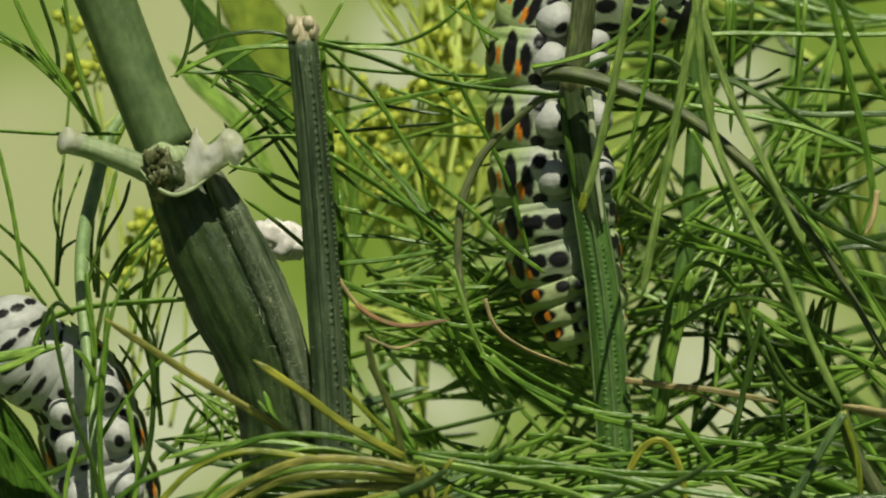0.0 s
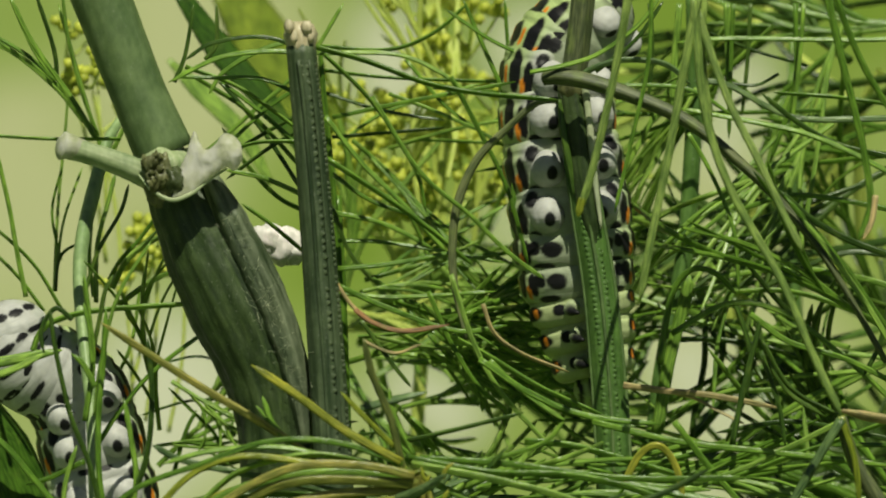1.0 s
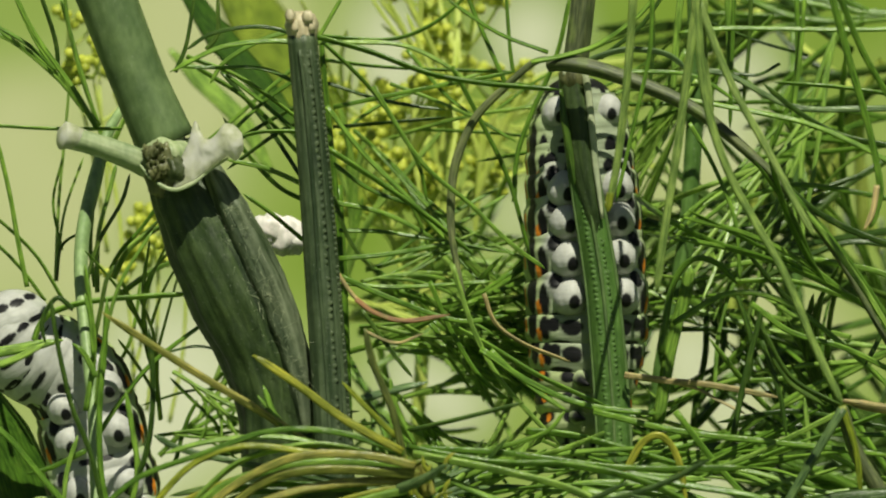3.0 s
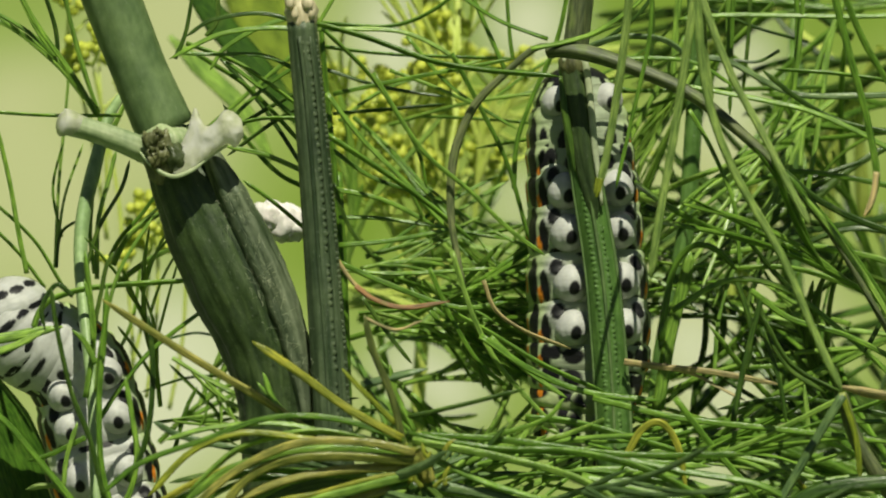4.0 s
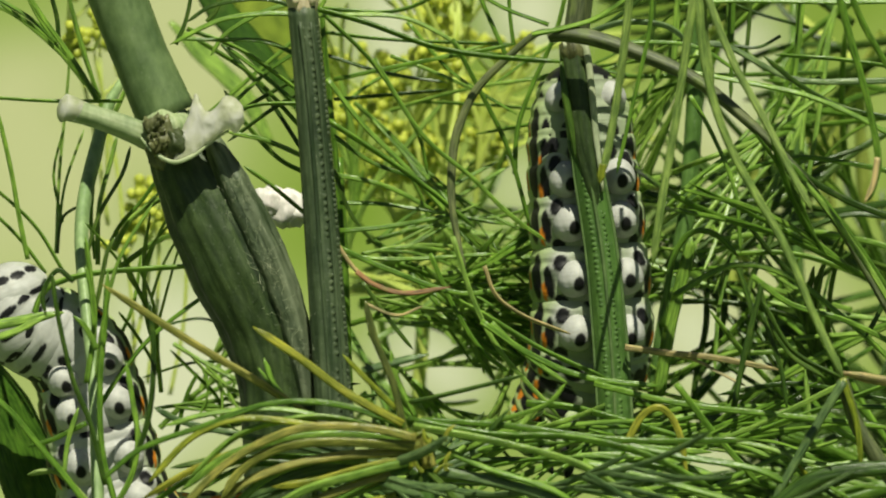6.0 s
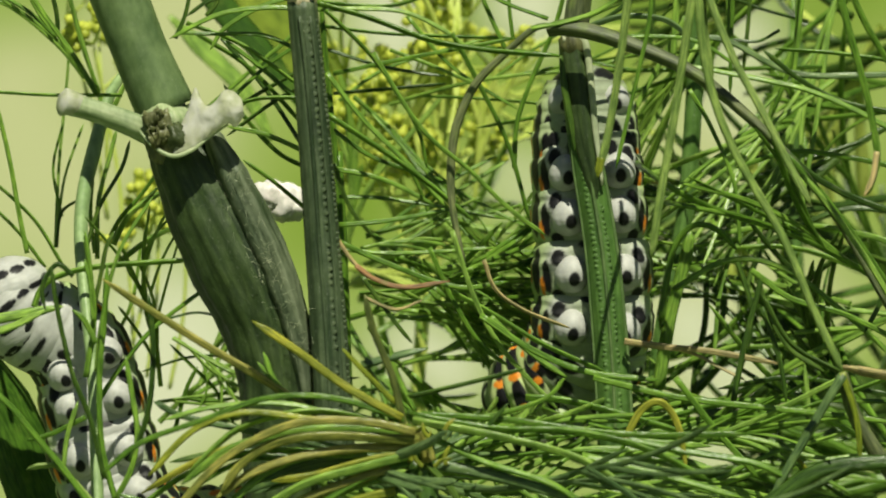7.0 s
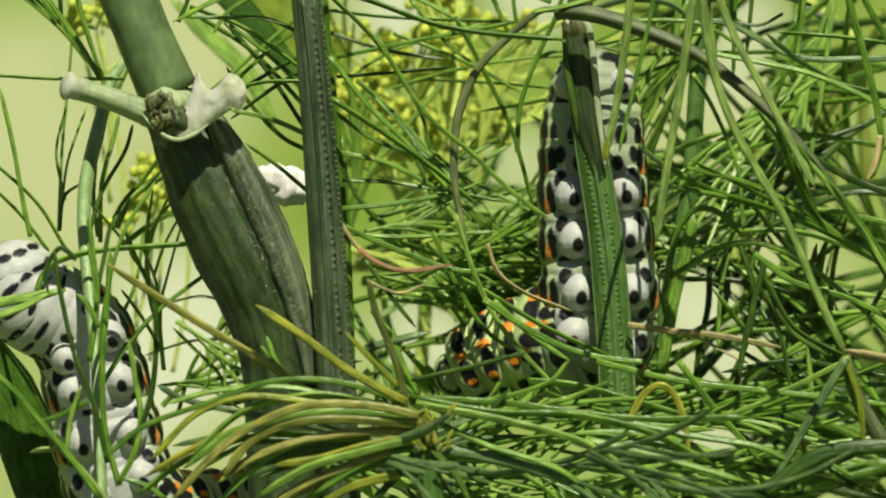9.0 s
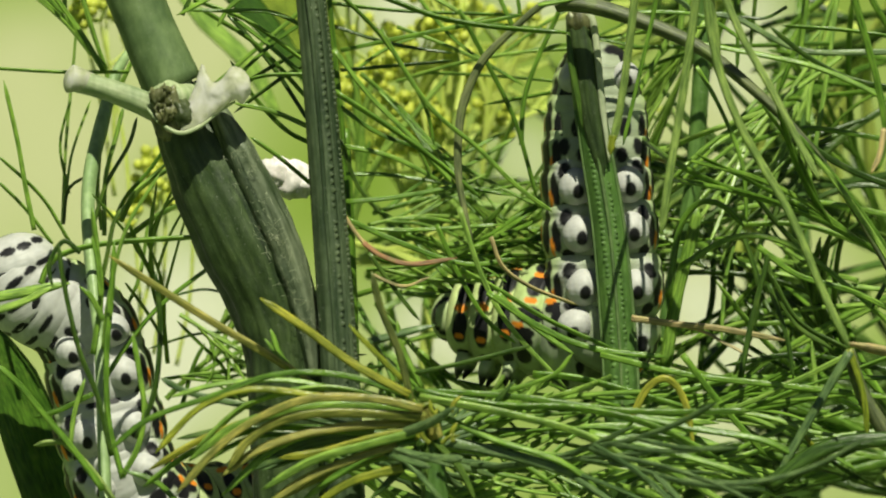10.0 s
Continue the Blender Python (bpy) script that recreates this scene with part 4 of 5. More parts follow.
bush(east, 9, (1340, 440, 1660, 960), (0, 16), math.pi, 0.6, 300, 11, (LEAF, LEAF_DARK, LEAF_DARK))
bush(east, 5, (1250, -140, 1640, 40), (4, 22), 1.9, 0.35, 400, 11, (LEAF, LEAF_LIGHT))
# light green fronds up to the front bushes: sunlight is in their colour
bush(inner, 5, (580, 380, 680, 600), (2, 30), 0.2, 0.4, 230, 10, (LEAF_LIGHT, LEAF))
bush(inner, 4, (620, 400, 800, 600), (2, 20), 0.4, 0.5, 210, 9, (LEAF_LIGHT, LEAF))
bush(inner, 7, (620, 400, 800, 640), (26, 60), 0.3, 0.6, 220, 13, (LEAF_LIGHT, LEAF_PALE))
bush(inner, 6, (760, 540, 880, 720), (30, 60), -0.2, 0.8, 200, 14, (LEAF_LIGHT, LEAF_PALE))
bush(inner, 4, (600, 500, 660, 600), (2, 16), 0.5, 0.3, 260, 10, (LEAF_LIGHT,))
bush(inner, 4, (590, 120, 720, 380), (8, 24), 0.4, 0.4, 300, 8, (LEAF, LEAF_LIGHT))
bush(inner, 4, (620, 600, 740, 760), (10, 30), 0.05, 0.6, 170, 10, (LEAF_LIGHT,))
bush(inner, 5, (740, 440, 815, 600), (-3, 4), 0.25, 0.45, 75, 8, (LEAF, LEAF_LIGHT))
bush(front, 5, (560, 835, 760, 930), (-14, -2), 0.3, 0.8, 150, 13, (LEAF_LIGHT, LEAF, LEAF_BLUE))
bush(front, 4, (380, 820, 600, 900), (-20, -14), 0.05, 0.3, 220, 18, (LEAF_BLUE, LEAF_LIGHT))
bush(front, 9, (640, 810, 1150, 980), (-14, 6), 0.05, 0.4, 300, 12, (LEAF_LIGHT, LEAF))
bush(front, 5, (760, 870, 1150, 990), (-16, -8), 0.25, 0.4, 300, 13, (LEAF_LIGHT, LEAF_BLUE))
bush(west, 3, (270, 560, 330, 760), (4, 10), -0.5, 0.7, 140, 8, (LEAF, LEAF_LIGHT))
bush(west, 2, (230, 760, 420, 900), (8, 20), -1.0, 0.6, 180, 9)

# ---- flowering plants behind ----
behind = plant(760, 46, "flowering fennel with open umbels of yellow buds behind the leaves")
stalk(behind, [(800, 20), (790, 200), (760, 420), (740, 700), (740, 10600)], [16, 20, 24, 26, 60], 46, PEDICEL, "stem", "yellow-green flower stem", 3, 0.05, sides=14)


def bud_mesh():
    mesh = ([], [], [])
    ball(mesh, Vector((0, 0, 0)), (11 * U, 11 * U, 10 * U), None, 6, 8, 0.2)
    ob = part("bud", mesh, BUD)
    data = ob.data
    data.transform(Matrix.Translation(ob.location))
    bpy.data.objects.remove(ob)
    return data


BUD_MESH = bud_mesh()


def umbel(u, v, d, spread, rays, base):
    """Rays that part from one point, each with a small head of buds."""
    leaf(behind, [base, ((u + base[0]) / 2 + 8, (v + base[1]) / 2), (u, v)], 9, d, PEDICEL, name="flower_stalk")
    for k in range(rays):
        a = random.uniform(-2.9, -0.25)
        r = spread * random.uniform(0.5, 1)
        hu, hv, hd = u + r * math.cos(a), v + r * math.sin(a), d + random.uniform(-6, 6)
        if not clear([(hu, hv), (u, v)]):
            continue
        buds = []
        mesh = ([], [], [])
        line = spline([at(u, v, d), at((u + hu) / 2, (v + hv) / 2 + 5, (d + hd) / 2), at(hu, hv, hd)], 5)
        tube(mesh, line, list(values([3.4 * U, 2.2 * U], len(line))), 6)
        for _ in range(random.randint(5, 9)):
            b = random.uniform(0, 2 * math.pi)
            q = random.uniform(10, 30)
            buds.append(at(hu + q * math.cos(b), hv + q * math.sin(b) * 0.8 - 8, hd + random.uniform(-1.5, 1.5)))
            tube(mesh, [at(hu, hv, hd), buds[-1]], [1.6 * U, 1.3 * U], 4)
        ray = part("ray", mesh, PEDICEL, behind)
        for p in buds:
            bud = new("bud", BUD_MESH)
            bud.parent = ray
            bud.location = p - ray.location - behind.location
            bud.rotation_euler = (random.random() * 3, random.random() * 3, 0)


def blade(parent, points, widths, d, material, label):
    """A broad flat leaf with a keel."""
    line = spline([at(u, v, d) for u, v in points], 8)
    mesh = ([], [], [])
    tube(mesh, line, [w * U / 2 for w in values(widths, len(line))], 10, None, 0.12, 0.35)
    part("broad_leaf", mesh, material, parent, label)


blade(west, [(128, 1060), (88, 955), (48, 850), (8, 745), (-36, 650)], [120, 124, 118, 100, 40], 9, BLADE, "broad deep green leaf")
blade(behind, [(560, 250), (470, 130), (390, 40), (320, -60)], [16, 46, 56, 30], 30, BLADE, "broad green leaf")
blade(behind, [(650, 340), (570, 190), (480, 50), (410, -70)], [50, 110, 130, 90], 75, FAR_LEAF, "broad yellow-green leaf out of focus")
blade(behind, [(480, 280), (430, 190), (350, 110), (300, 60)], [16, 36, 36, 10], 46, LEAF_LIGHT, "broad green leaf")
bush(behind, 5, (580, 160, 860, 440), (50, 70), -0.9, 1.2, 130, 13, (PEDICEL,))
bush(behind, 12, (600, 120, 860, 480), (34, 60), -0.9, 0.9, 200, 11, (PEDICEL,))
bush(behind, 6, (560, 380, 740, 620), (28, 50), 0.2, 0.9, 200, 15, (LEAF_LIGHT, PEDICEL))
rear = plant(1420, 50, "bushy fennel growth behind the tangled leaves, coloured dark for shade")
stalk(rear, [(1410, 100), (1400, 400), (1420, 800), (1420, 10600)], [30, 36, 40, 70], 55, STEM_GREEN, "stem", "green stem", 5, 0.06, sides=14)
random.seed(5)
bush(rear, 5, (1260, -40, 1640, 400), (36, 70), math.pi - 0.3, 0.9, 260, 20, (LEAF_LIGHT, PEDICEL, PEDICEL))
# dark leaf colour here paints the shaded gaps behind the tangle
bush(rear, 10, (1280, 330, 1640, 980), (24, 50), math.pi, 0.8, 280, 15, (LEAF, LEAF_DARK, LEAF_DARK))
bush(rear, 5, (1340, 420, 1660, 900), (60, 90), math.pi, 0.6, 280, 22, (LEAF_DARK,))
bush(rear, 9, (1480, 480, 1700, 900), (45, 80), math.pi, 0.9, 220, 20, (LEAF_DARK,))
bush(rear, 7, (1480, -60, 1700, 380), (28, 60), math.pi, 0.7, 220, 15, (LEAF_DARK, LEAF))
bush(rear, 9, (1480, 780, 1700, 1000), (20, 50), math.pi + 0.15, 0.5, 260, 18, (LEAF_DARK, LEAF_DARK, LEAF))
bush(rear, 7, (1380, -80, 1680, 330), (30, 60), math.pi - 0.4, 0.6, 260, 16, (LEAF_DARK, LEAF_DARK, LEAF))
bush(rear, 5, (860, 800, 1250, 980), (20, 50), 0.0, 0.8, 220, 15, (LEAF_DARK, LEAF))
for row in ((760, 130, 44, 110, 9, (770, 420)), (830, 60, 50, 120, 8, (790, 400)), (700, 250, 48, 90, 7, (760, 460)), (640, 180, 52, 80, 5, (750, 480)),
            (800, 330, 46, 100, 8, (770, 520)), (880, 160, 52, 80, 5, (800, 420)), (690, 380, 44, 80, 6, (745, 560)), (760, -10, 50, 90, 6, (785, 240)),
            (640, 300, 40, 90, 7, (720, 480)), (850, 250, 50, 80, 6, (800, 420)), (720, 200, 38, 90, 7, (750, 430)),
            (180, 190, 40, 90, 2, (220, 480)), (120, 60, 46, 80, 2, (190, 420)), (280, 400, 38, 70, 2, (260, 700)), (330, 480, 42, 60, 2, (300, 720)), (225, 470, 40, 50, 2, (230, 760)), (265, 440, 38, 60, 3, (235, 640)), (165, 110, 36, 60, 3, (190, 330))):
    umbel(*row)

# ---- caterpillars ----
# the crawler's belly tone has the shade behind the stem put into it
WHITE, SHADED_BELLY, PALE, GREEN, BLACK, ORANGE = (0.55, 0.55, 0.54), (0.36, 0.41, 0.29), (0.44, 0.52, 0.31), (0.46, 0.58, 0.24), (0.012, 0.012, 0.014), (0.82, 0.27, 0.025)
RADIUS = 4.65e-3
HALF = 2.5e-3
SIZES = (0.72, 0.79, 0.84, 0.88, 0.91, 0.95, 0.99, 1.0, 1.0, 0.94, 0.86, 0.78, 0.68)


def soft(x):
    return min(1, max(0, x))


def mixed(a, b, s):
    return tuple(x + (y - x) * s for x, y in zip(a, b))


def marks(kind, last=False):
    """Spots of a segment: angle from the belly, place along, half widths, colour; laid on both sides."""
    rows = [(53, 0.14, 6.5, 0.52, BLACK), (60.5, 0.42, 3, 0.3, ORANGE), (72, -0.05, 9.5, 0.7, BLACK), (88, 0.05, 4, 0.3, ORANGE),
            (106, 0.0, 14, 0.42, BLACK), (121, 0.02, 5, 0.28, ORANGE), (138, 0.0, 15, 0.42, BLACK), (155, 0.02, 5, 0.28, ORANGE),
            (174, 0.0, 16, 0.36, BLACK), (130, -0.88, 50, 0.12, BLACK)]
    if kind == "mild":
        rows += [(27, 0.1, 8.5, 0.34, BLACK)]
    elif kind == "bare":
        rows += [(21, 0.1, 7, 0.24, BLACK), (43, -0.15, 7, 0.28, BLACK)]
    elif kind == "plain":
        rows += [(25, 0.12, 11, 0.36, BLACK), (43, 0.0, 7, 0.3, BLACK), (38, 0.8, 14, 0.16, BLACK), (9, -0.8, 9, 0.16, BLACK)]
    elif kind == "leg":
        rows += [(39, -0.42, 7, 0.26, BLACK), (43, 0.72, 8, 0.2, BLACK), (12, -0.82, 8, 0.13, BLACK)]
    elif kind == "front":
        rows = [(30, 0.0, 9, 0.36, BLACK), (76, 0.0, 25, 0.46, BLACK), (63, 0.02, 5, 0.3, ORANGE), (104, 0.02, 6, 0.42, ORANGE), (131, 0.0, 23, 0.46, BLACK),
                (157, 0.02, 5, 0.36, ORANGE), (174, 0.0, 12, 0.38, BLACK), (110, -0.92, 80, 0.1, BLACK)]
    elif kind == "tail":
        rows = [r for r in rows if r[0] > 100] + [(16 + 34 * k + 17 * (j % 2), 0.6 - 0.62 * j, 16, 0.11, BLACK) for k in range(3) for j in range(3)]
    elif kind == "rear":
        rows += [(27, 0.1, 9, 0.32, BLACK), (44, -0.45, 7, 0.24, BLACK), (40, 0.7, 6, 0.18, BLACK)]
        if last:
            rows += [(75, -0.72, 70, 0.2, BLACK)]
    return rows


def segment_mesh(size, kind, seed, belly):
    """A body ring in its own space: z to the head, -y the belly. Crease shade is in its colours."""
    sides, rings = 168, 44
    verts, faces, colours = [], [], []
    spots = marks(kind, seed == 0)
    half = 1.25e-3 if kind == "front" else 1.8e-3 if seed > 13 else HALF
    for i in range(rings + 1):
        s = -1 + 2 * i / rings
        r = RADIUS * size * (1 - 0.17 * abs(s) ** 3.0 - 0.035 * math.exp(-((s + 0.45) / 0.13) ** 2))
        for k in range(sides):
            a = 2 * math.pi * k / sides
            turn = math.degrees(a if a <= math.pi else 2 * math.pi - a)
            wave = noise.noise(Vector((math.cos(a) * 2.2, math.sin(a) * 2.2, s * 2 + seed)))
            rr = r * (1 + 0.025 * wave + 0.03 * math.exp(-((turn - 62) / 16) ** 2))
            if kind == "leg":
                lobe = math.exp(-((turn - 41) / 11) ** 2 - ((s + 0.36) / 0.42) ** 2)
                rr *= 1 + 0.11 * lobe
            if kind in ("tail", "rear") and seed == 0:
                rr *= math.sqrt(max(0.02, 1 - (max(0, -s - 0.05) / 0.97) ** 2.4))
            verts.append((rr * math.sin(a), -rr * math.cos(a) * (0.93 if turn < 90 else 1.0), half * s))
            ground = mixed(belly, PALE, soft((turn - 36) / 14))
            ground = mixed(ground, GREEN, soft((turn - 54) / 22))
            # shade of the folds between rings, painted at both ends
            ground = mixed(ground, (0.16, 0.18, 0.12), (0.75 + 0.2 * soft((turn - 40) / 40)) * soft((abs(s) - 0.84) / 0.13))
            if kind == "leg":
                ground = mixed(ground, WHITE, 0.9 * soft(lobe * 1.5))
            if kind == "tail":
                ground = mixed(ground, belly, 0.85 * soft((120 - turn) / 20))
            if kind == "front":
                ground = mixed(ground, (0.52, 0.6, 0.27), 0.6)
            colour = ground
            for angle, along, wide, long, paint in spots:
                jig = 0.10 * noise.noise(Vector((math.cos(a) * 4, math.sin(a) * 4, s * 3 + angle + seed)))
                far = math.hypot((turn - angle) / wide, (s - along) / long) + jig
                colour = mixed(colour, paint, soft((1.06 - far) / 0.16))
            colours.append(colour)
    for i in range(rings):
        for k in range(sides):
            a, b = i * sides + k, i * sides + (k + 1) % sides
            faces.append((a, b, b + sides, a + sides))
    faces.append(tuple(reversed(range(sides))))
    faces.append(tuple(rings * sides + k for k in range(sides)))
    return painted("segment", verts, faces, colours)


def painted(name, verts, faces, colours):
    data = bpy.data.meshes.new(name)
    data.from_pydata(verts, [], faces)
    data.materials.append(SKIN)
    layer = data.attributes.new("pigment", "FLOAT_COLOR", "POINT")
    layer.data.foreach_set("color", [x for c in colours for x in (*c, 1)])
    for polygon in data.polygons:
        polygon.use_smooth = True
    return data


def proleg_mesh(side, big):
    """A plump white foot with a dark pad mark."""
    verts, faces, colours = [], [], []
    rings, sides = 34, 48
    for i in range(rings + 1):
        b = math.pi * i / rings
        for k in range(sides):
            a = 2 * math.pi * k / sides
            p = Vector((math.sin(b) * math.cos(a), -math.cos(b), math.sin(b) * math.sin(a)))
            fold = 1 - 0.05 * math.exp(-((b - 0.75) / 0.12) ** 2)
            slope = 1 + 0.12 * p.z          # fuller towards the head
            verts.append((p.x * 1.32e-3 * big * fold * slope, p.y * 1.6e-3 * big, p.z * 1.42e-3 * big * fold))
            colour = WHITE
            for x, z, wide, high in ((side * 0.02, 0.28, 0.33, 0.42),):
                far = math.hypot((p.x - x) / wide, (p.z - z) / high) + 0.08 * noise.noise(p * 3 + Vector((0, 0, side)))
                if p.y < 0.35:
                    colour = mixed(colour, BLACK, soft((1.05 - far) / 0.2))
            colours.append(colour)
    for i in range(rings):
        for k in range(sides):
            a, b = i * sides + k, i * sides + (k + 1) % sides
            faces.append((a, a + sides, b + sides, b))
    return painted("proleg", verts, faces, colours)


def leg_mesh(side):
    """A short pointed true leg with a dark tip."""
    mesh = ([], [], [])
    line = spline([Vector((0, 0, 0)), Vector((side * 0.3e-3, -0.9e-3, 0.2e-3)), Vector((-side * 0.2e-3, -1.9e-3, 0.5e-3))], 4)
    tube(mesh, line, list(values([0.62e-3, 0.45e-3, 0.1e-3], len(line))), 12)
    colours = [mixed(PALE, BLACK, soft((-p.y - 0.6e-3) / 0.7e-3)) for p in mesh[0]]
    return painted("leg", mesh[0], mesh[1], colours)


def head_mesh():
    verts, faces, colours = [], [], []
    rings, sides = 28, 48
    for i in range(rings + 1):
        b = math.pi * i / rings
        for k in range(sides):
            a = 2 * math.pi * k / sides
            p = Vector((math.sin(b) * math.cos(a), math.sin(b) * math.sin(a), math.cos(b)))
            cleft = 1 - 0.10 * math.exp(-(p.x / 0.12) ** 2) * max(0, p.y)
            verts.append((p.x * 1.85e-3 * cleft, p.y * 1.95e-3 * cleft, p.z * 1.5e-3 * cleft))
            stripe = 1.0 if 0.24 < abs(p.x) < 0.42 or 0.68 < abs(p.x) < 0.86 or p.z < -0.55 else 0.0
            colours.append(mixed((0.42, 0.52, 0.25), BLACK, stripe))
    for i in range(rings):
        for k in range(sides):
            a, b = i * sides + k, i * sides + (k + 1) % sides
            faces.append((a, a + sides, b + sides, b))
    return painted("head", verts, faces, colours)


def caterpillar(place, label, belly, claspers=True, girth=1.0):
    """An Empty with its rings from tail to head; feet hang on their rings."""
    thing = tagged(new("caterpillar"), label, "caterpillar", "swallowtail caterpillars on the fennel")
    thing.location = place
    rings = []
    for i, size in enumerate(SIZES):
        size *= girth * ((0.86, 0.93)[i] if claspers and i < 2 else 1)
        kind = ("rear" if claspers else "tail") if i < (1 if claspers else 3) else "bare" if i in (1, 3) else "mild" if i == 2 else "leg" if 4 <= i <= 7 else "front" if i > 9 else "plain"
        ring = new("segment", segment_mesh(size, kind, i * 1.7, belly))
        ring.parent = thing
        if 4 <= i <= 7 or (i == 0 and claspers):
            for side in (-1, 1):
                foot = new("proleg", proleg_mesh(side, girth if i else 0.86 * girth))
                foot.parent = ring
                foot.location = (side * 1.95e-3 * girth, -3.3e-3 * size / 0.95 if i else -2.1e-3, 0.2e-3)
                foot["label"] = "plump white foot with black marks"
        if i >= 10:
            for side in (-1, 1):
                foot = new("leg", leg_mesh(side))
                foot.parent = ring
                foot.location = (side * 1.0e-3, -RADIUS * size * 0.85, 0)
                foot["label"] = "short pale leg with a dark tip"
        rings.append(ring)
    head = new("head", head_mesh())
    head.parent = thing
    head["label"] = "green head with black stripes"
    rings.append(head)
    return thing, rings


ANCHORS = (0, 4, 7, 9, 11, 13)


def body_poses(thing, spine, bellies, tail=None):
    """Poses of all rings, in the thing's space, from six places (u, v, depth) and six belly directions."""
    spots = [at(*p) for p in spine]
    pts = []
    for i in range(14):
        k = max(j for j in range(5) if ANCHORS[j] <= i)
        s = (i - ANCHORS[k]) / (ANCHORS[k + 1] - ANCHORS[k])
        rate = lambda j: ((spots[min(j + 1, 5)] - spots[max(j - 1, 0)]) / (ANCHORS[min(j + 1, 5)] - ANCHORS[max(j - 1, 0)]))
        span = ANCHORS[k + 1] - ANCHORS[k]
        a, b, ma, mb = spots[k], spots[k + 1], rate(k) * span, rate(k + 1) * span
        if k == 0 and tail is not None:
            ma = tail * span
        p = a * (2 * s ** 3 - 3 * s * s + 1) + ma * (s ** 3 - 2 * s * s + s) + b * (3 * s * s - 2 * s ** 3) + mb * (s ** 3 - s * s)
        belly = Vector(bellies[k]).normalized().lerp(Vector(bellies[k + 1]).normalized(), s)
        pts.append((p, belly))
    out = []
    for i, (p, belly) in enumerate(pts):
        z = (pts[min(i + 1, 13)][0] - pts[max(i - 1, 0)][0]).normalized()
        y = -belly
        y = (y - z * y.dot(z)).normalized()
        x = y.cross(z)
        m = Matrix((x, y, z)).transposed().to_4x4()
        m.translation = p - thing.location
        out.append(m)
    return out


crawler, crawler_rings = caterpillar(at(1040, 420, 6), "plump white-bellied caterpillar with black and orange spots crawling down a stem", SHADED_BELLY)
rester, rester_rings = caterpillar(at(150, 720, -1), "white caterpillar with black spots and orange flanks resting among fennel leaves", WHITE, False, 0.92)

# ---- small loose things ----
def scrap():
    mesh = ([], [], [])
    ball(mesh, at(498, 388, 8), (46 * U, 24 * U, 34 * U), Matrix.Rotation(0.3, 3, "Y"), 12, 18, 0.5)
    ball(mesh, at(476, 378, 7.6), (28 * U, 20 * U, 26 * U), None, 10, 14, 0.6)
    ball(mesh, at(520, 400, 8), (26 * U, 20 * U, 20 * U), None, 10, 14, 0.6)
    ob = part("white_petal", mesh, PETAL, None, "crumpled white petal caught behind a stem")
    tagged(ob, category="petal")


scrap()

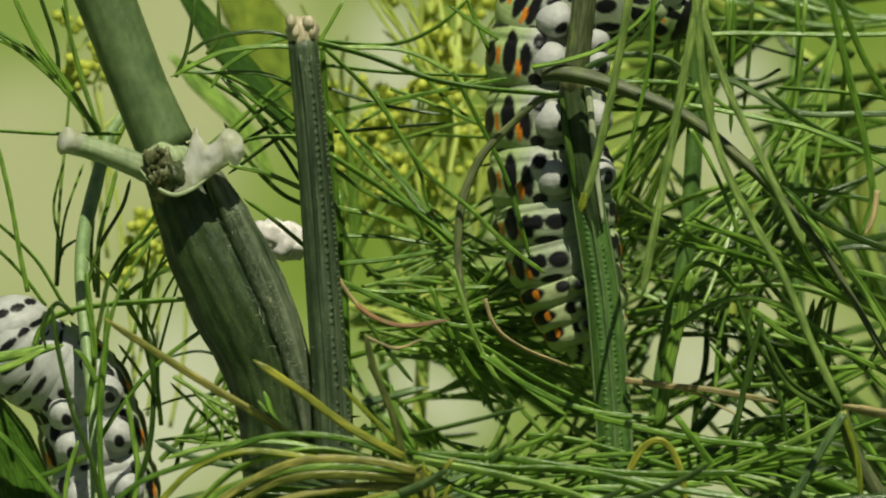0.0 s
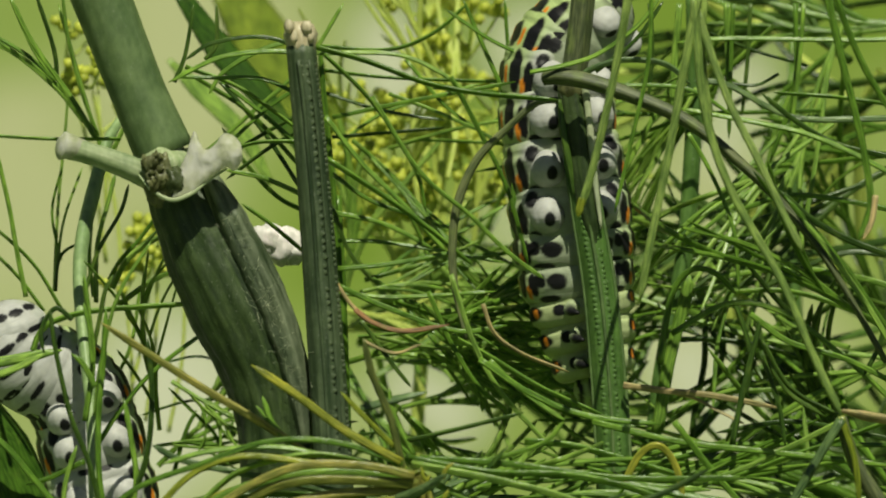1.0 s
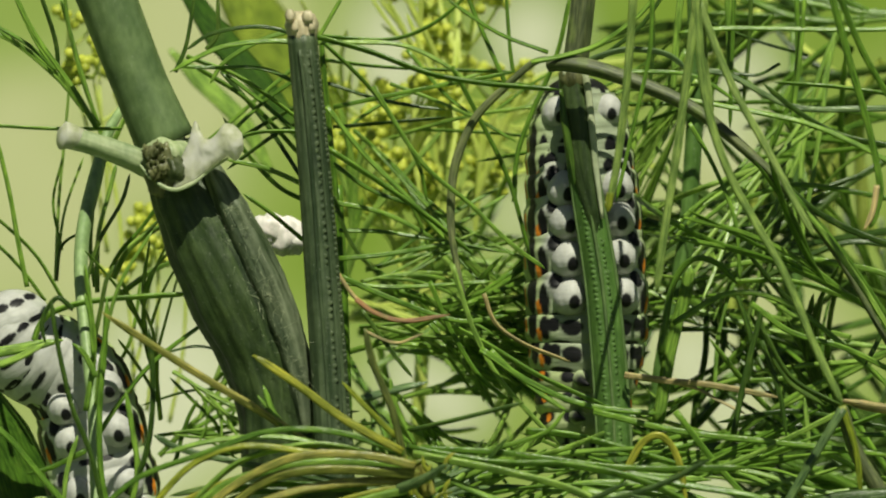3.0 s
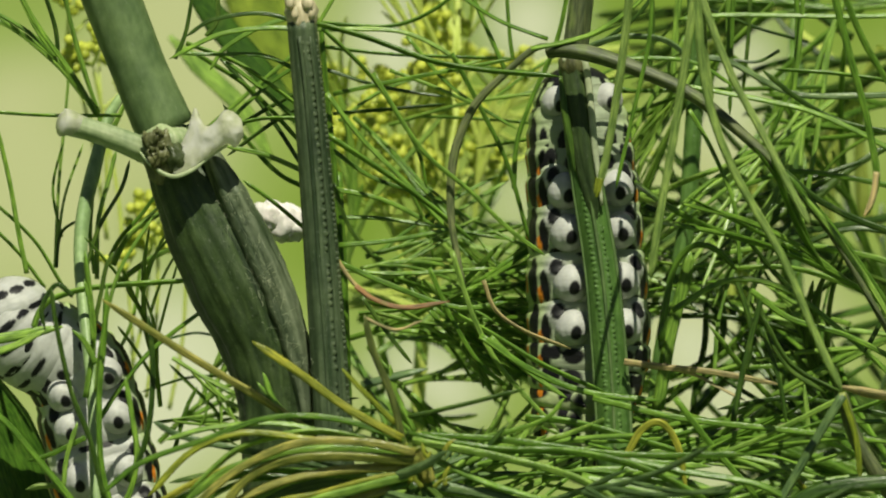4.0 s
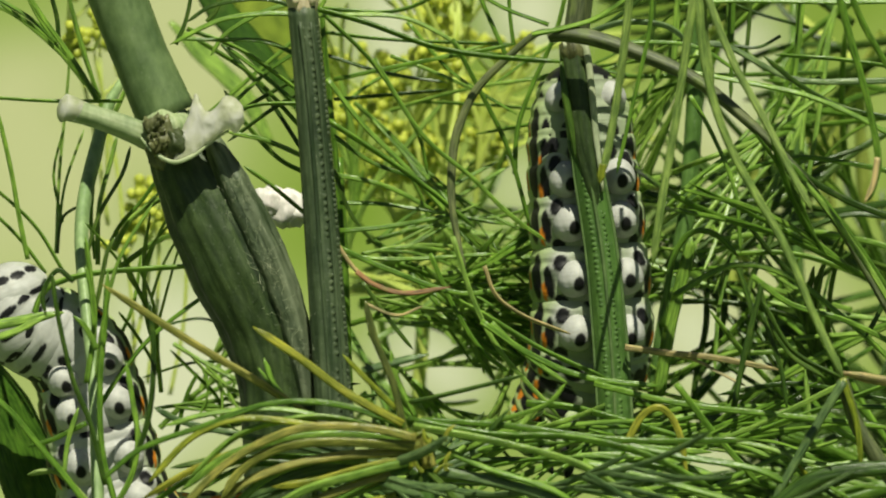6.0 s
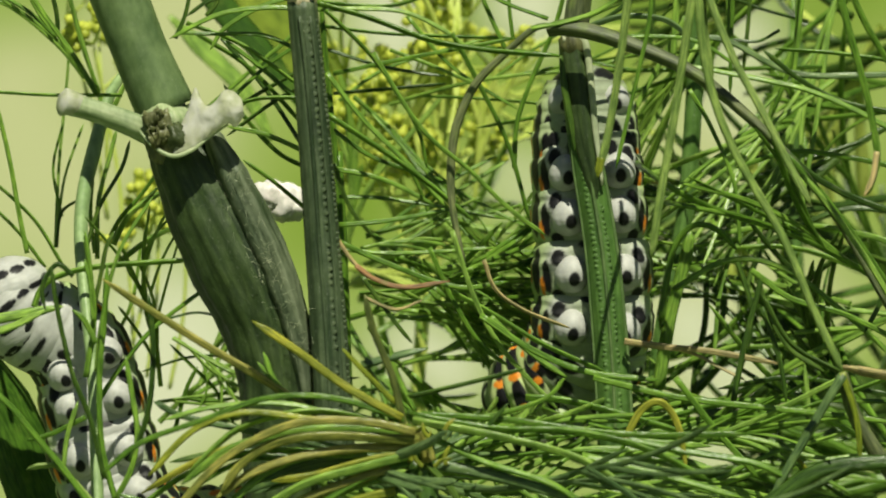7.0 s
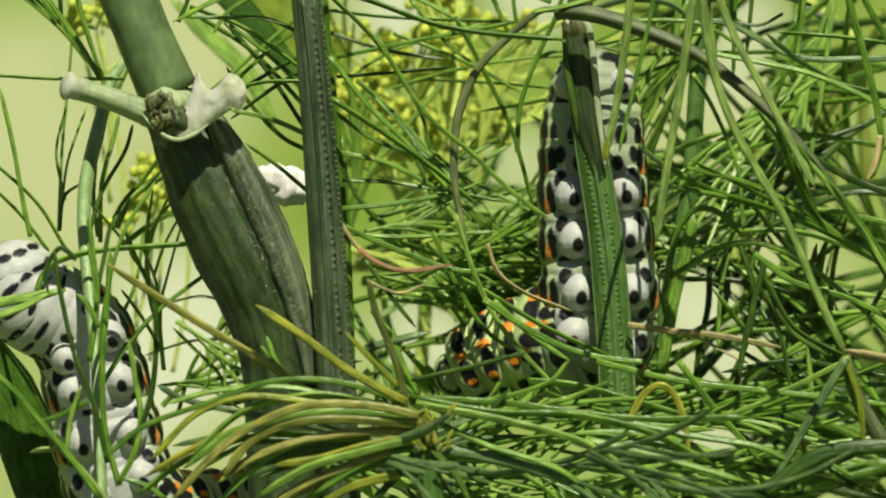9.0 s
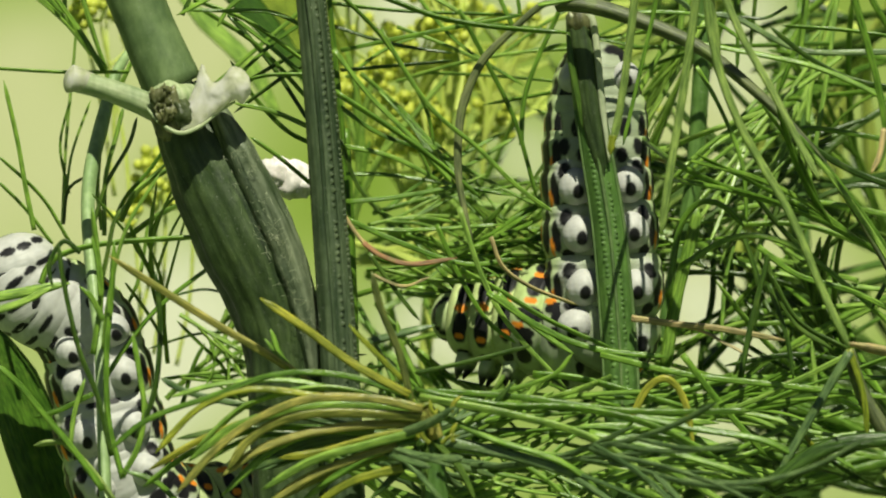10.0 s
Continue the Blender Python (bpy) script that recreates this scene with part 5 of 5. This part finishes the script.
# ---- what moves ----

def motions():
    stages = []

    def stage(t, spine, bellies, tail=None):
        stages.append((t, body_poses(crawler, spine, bellies, tail)))

    def down(x, y=-1.0):
        return [(x, y, 0)] * 6

    stage(0.0, [(1175, -25, 5.2), (978, -8, 5.2), (972, 273, 5.2), (995, 415, 5.2), (1025, 505, 5.2), (1045, 575, 5)], [(1.0, -0.3, 0.3), (0.62, -0.8, 0)] + [(0.55, -0.85, 0)] + down(0.4)[:3], Vector((-34 * U, 0, 30 * U)))
    stage(0.5, [(1100, -45, 5.2), (968, 30, 5.2), (982, 285, 5.2), (1018, 440, 5.2), (1058, 530, 5.2), (1112, 598, 5)], [(1.0, -0.35, 0.2), (0.6, -0.8, 0)] + [(0.35, -0.95, 0)] + down(0.1)[:3], Vector((-24 * U, 0, 20 * U)))
    stage(1.0, [(1062, -20, 5.2), (985, 92, 5.2), (1010, 325, 5.2), (1022, 442, 5.2), (1042, 545, 5.2), (1060, 640, 5)], [(0.9, -0.45, 0), (0.45, -0.9, 0)] + down(0.08)[:4])
    stage(1.5, [(1045, -10, 5.6), (982, 112, 5.6), (1018, 398, 5.6), (1030, 535, 5.6), (1037, 630, 5.6), (1045, 715, 5)], [(0.9, -0.5, 0), (0.45, -0.9, 0)] + down(0.22)[:4])
    stage(2.0, [(1045, 50, 5.6), (1014, 217, 5.6), (1030, 467, 5.6), (1036, 567, 5.6), (1036, 660, 5.6), (1035, 740, 5)], [(0.5, -0.8, 0)] + down(0.2)[:5])
    stage(2.6, [(1025, 125, 5.6), (1024, 275, 5.6), (1034, 490, 5.6), (1036, 590, 5.6), (1034, 680, 5.6), (1030, 755, 5)], down(0.22))
    stage(3.3, [(1020, 178, 5.6), (1030, 318, 5.6), (1040, 500, 5.6), (1038, 600, 5.6), (1030, 690, 5.6), (1025, 765, 5)], down(0.2))
    stage(4.0, [(1020, 170, 5.6), (1030, 328, 5.6), (1042, 570, 5.6), (1038, 660, 5.6), (1025, 740, 5.6), (1015, 810, 5)], down(0.2))
    stage(5.0, [(1016, 172, 5.6), (1030, 332, 5.6), (1043, 588, 5.6), (1030, 690, 7), (1010, 770, 8), (985, 830, 8)], down(0.2))
    stage(6.0, [(1024, 190, 5.6), (1030, 334, 5.6), (1046, 594, 5.6), (1026, 690, 7), (985, 755, 8), (940, 790, 9)], [(0.22, -1, 0)] * 3 + [(0.3, -1, -0.2), (0.15, -0.5, -0.8), (0, -0.3, -1)])
    stage(7.0, [(1036, 205, 5.6), (1038, 333, 5.6), (1048, 597, 5.6), (1015, 680, 7), (945, 722, 8), (888, 735, 9)], [(0.12, -1, 0)] * 3 + [(0.4, -0.9, -0.4), (0.2, -0.15, -1), (0, 0.0, -1)])
    stage(7.8, [(1040, 205, 5.6), (1042, 370, 5.6), (1052, 625, 5.6), (1010, 690, 7), (935, 715, 8), (865, 735, 9)], [(0.12, -1, 0)] * 3 + [(0.4, -0.9, -0.4), (0.2, -0.15, -1), (0, 0.0, -1)])
    side_on = [(0.12, -1, 0)] * 3 + [(0.2, -0.45, -0.9), (0.05, -0.05, -1), (0, 0.0, -1)]
    stage(8.5, [(1042, 205, 5.6), (1042, 400, 5.6), (1050, 645, 5.6), (1000, 685, 7), (905, 700, 8), (828, 735, 9)], side_on)
    stage(9.0, [(1042, 205, 5.6), (1043, 400, 5.6), (1050, 646, 5.6), (968, 668, 7), (878, 690, 8), (800, 728, 9)], side_on)
    stage(9.4, [(1042, 205, 5.6), (1043, 400, 5.6), (1050, 647, 5.6), (950, 648, 7), (868, 664, 8), (800, 680, 9)], side_on)
    stage(10.0, [(1042, 205, 5.6), (1043, 398, 5.6), (1048, 648, 5.6), (950, 642, 7), (862, 640, 8), (786, 632, 9)], side_on)
    for k, ring in enumerate(crawler_rings):
        walk(ring, [(t, poses[k]) for t, poses in stages])

    still = body_poses(rester, [(18, 546, -3), (140, 660, -1), (202, 904, 0), (264, 975, 1), (375, 968, 4), (475, 925, 6)],
                       [(0.1, -1, 0.3), (0.05, -1, 0), (0, -1, 0), (-0.2, -1, -0.2), (0, -0.7, -0.7), (0, -0.5, -1)], Vector((0, 0, -56 * U)))
    for ring, m in zip(rester_rings, still):
        walk(ring, [(0, m), (10, m)])

    # leaves stirred by the wind
    drift = [(0, -23), (0.6, -26), (1.0, -25), (1.4, 18), (2.0, 18), (2.8, 24), (3.5, 26), (4.0, 6), (4.5, 0), (5.0, 18), (5.5, 6), (6.2, 12), (7.0, 8), (8.0, 10), (9.0, 14), (10.0, 17)]
    for ob, share in ((swung, 1.0), (swing_a, 0.45), (swing_b, 0.4), (swing_c, 0.35)):
        place = ob.location.copy()
        walk(ob, [(t, Matrix.Translation(place) @ Matrix.Rotation(-share * du / 455, 4, "Y")) for t, du in drift])
    place = bent.location.copy()
    walk(bent, [(t, Matrix.Translation(place + Vector((du * U, 0, -dv * U)))) for t, du, dv in ((0, 12, 55), (0.5, 5, 55), (1, 5, 55), (1.5, 8, 50), (2, 0, 5), (2.7, 0, 0), (10, 0, 0))])
    place = sprig.location.copy()
    walk(sprig, [(t, Matrix.Translation(place + Vector((du * U, 0, -dv * U))))
                 for t, du, dv in ((0, -7, 8), (0.5, -9, 9), (1, -4, 6), (2, 0, 4), (3.5, 3, -1), (4.5, 0, 0), (5.5, 4, -3), (7, 3, -3), (8, 12, -3), (8.5, 14, -3), (9.5, 6, -3), (10, 5, -5))])


motions()
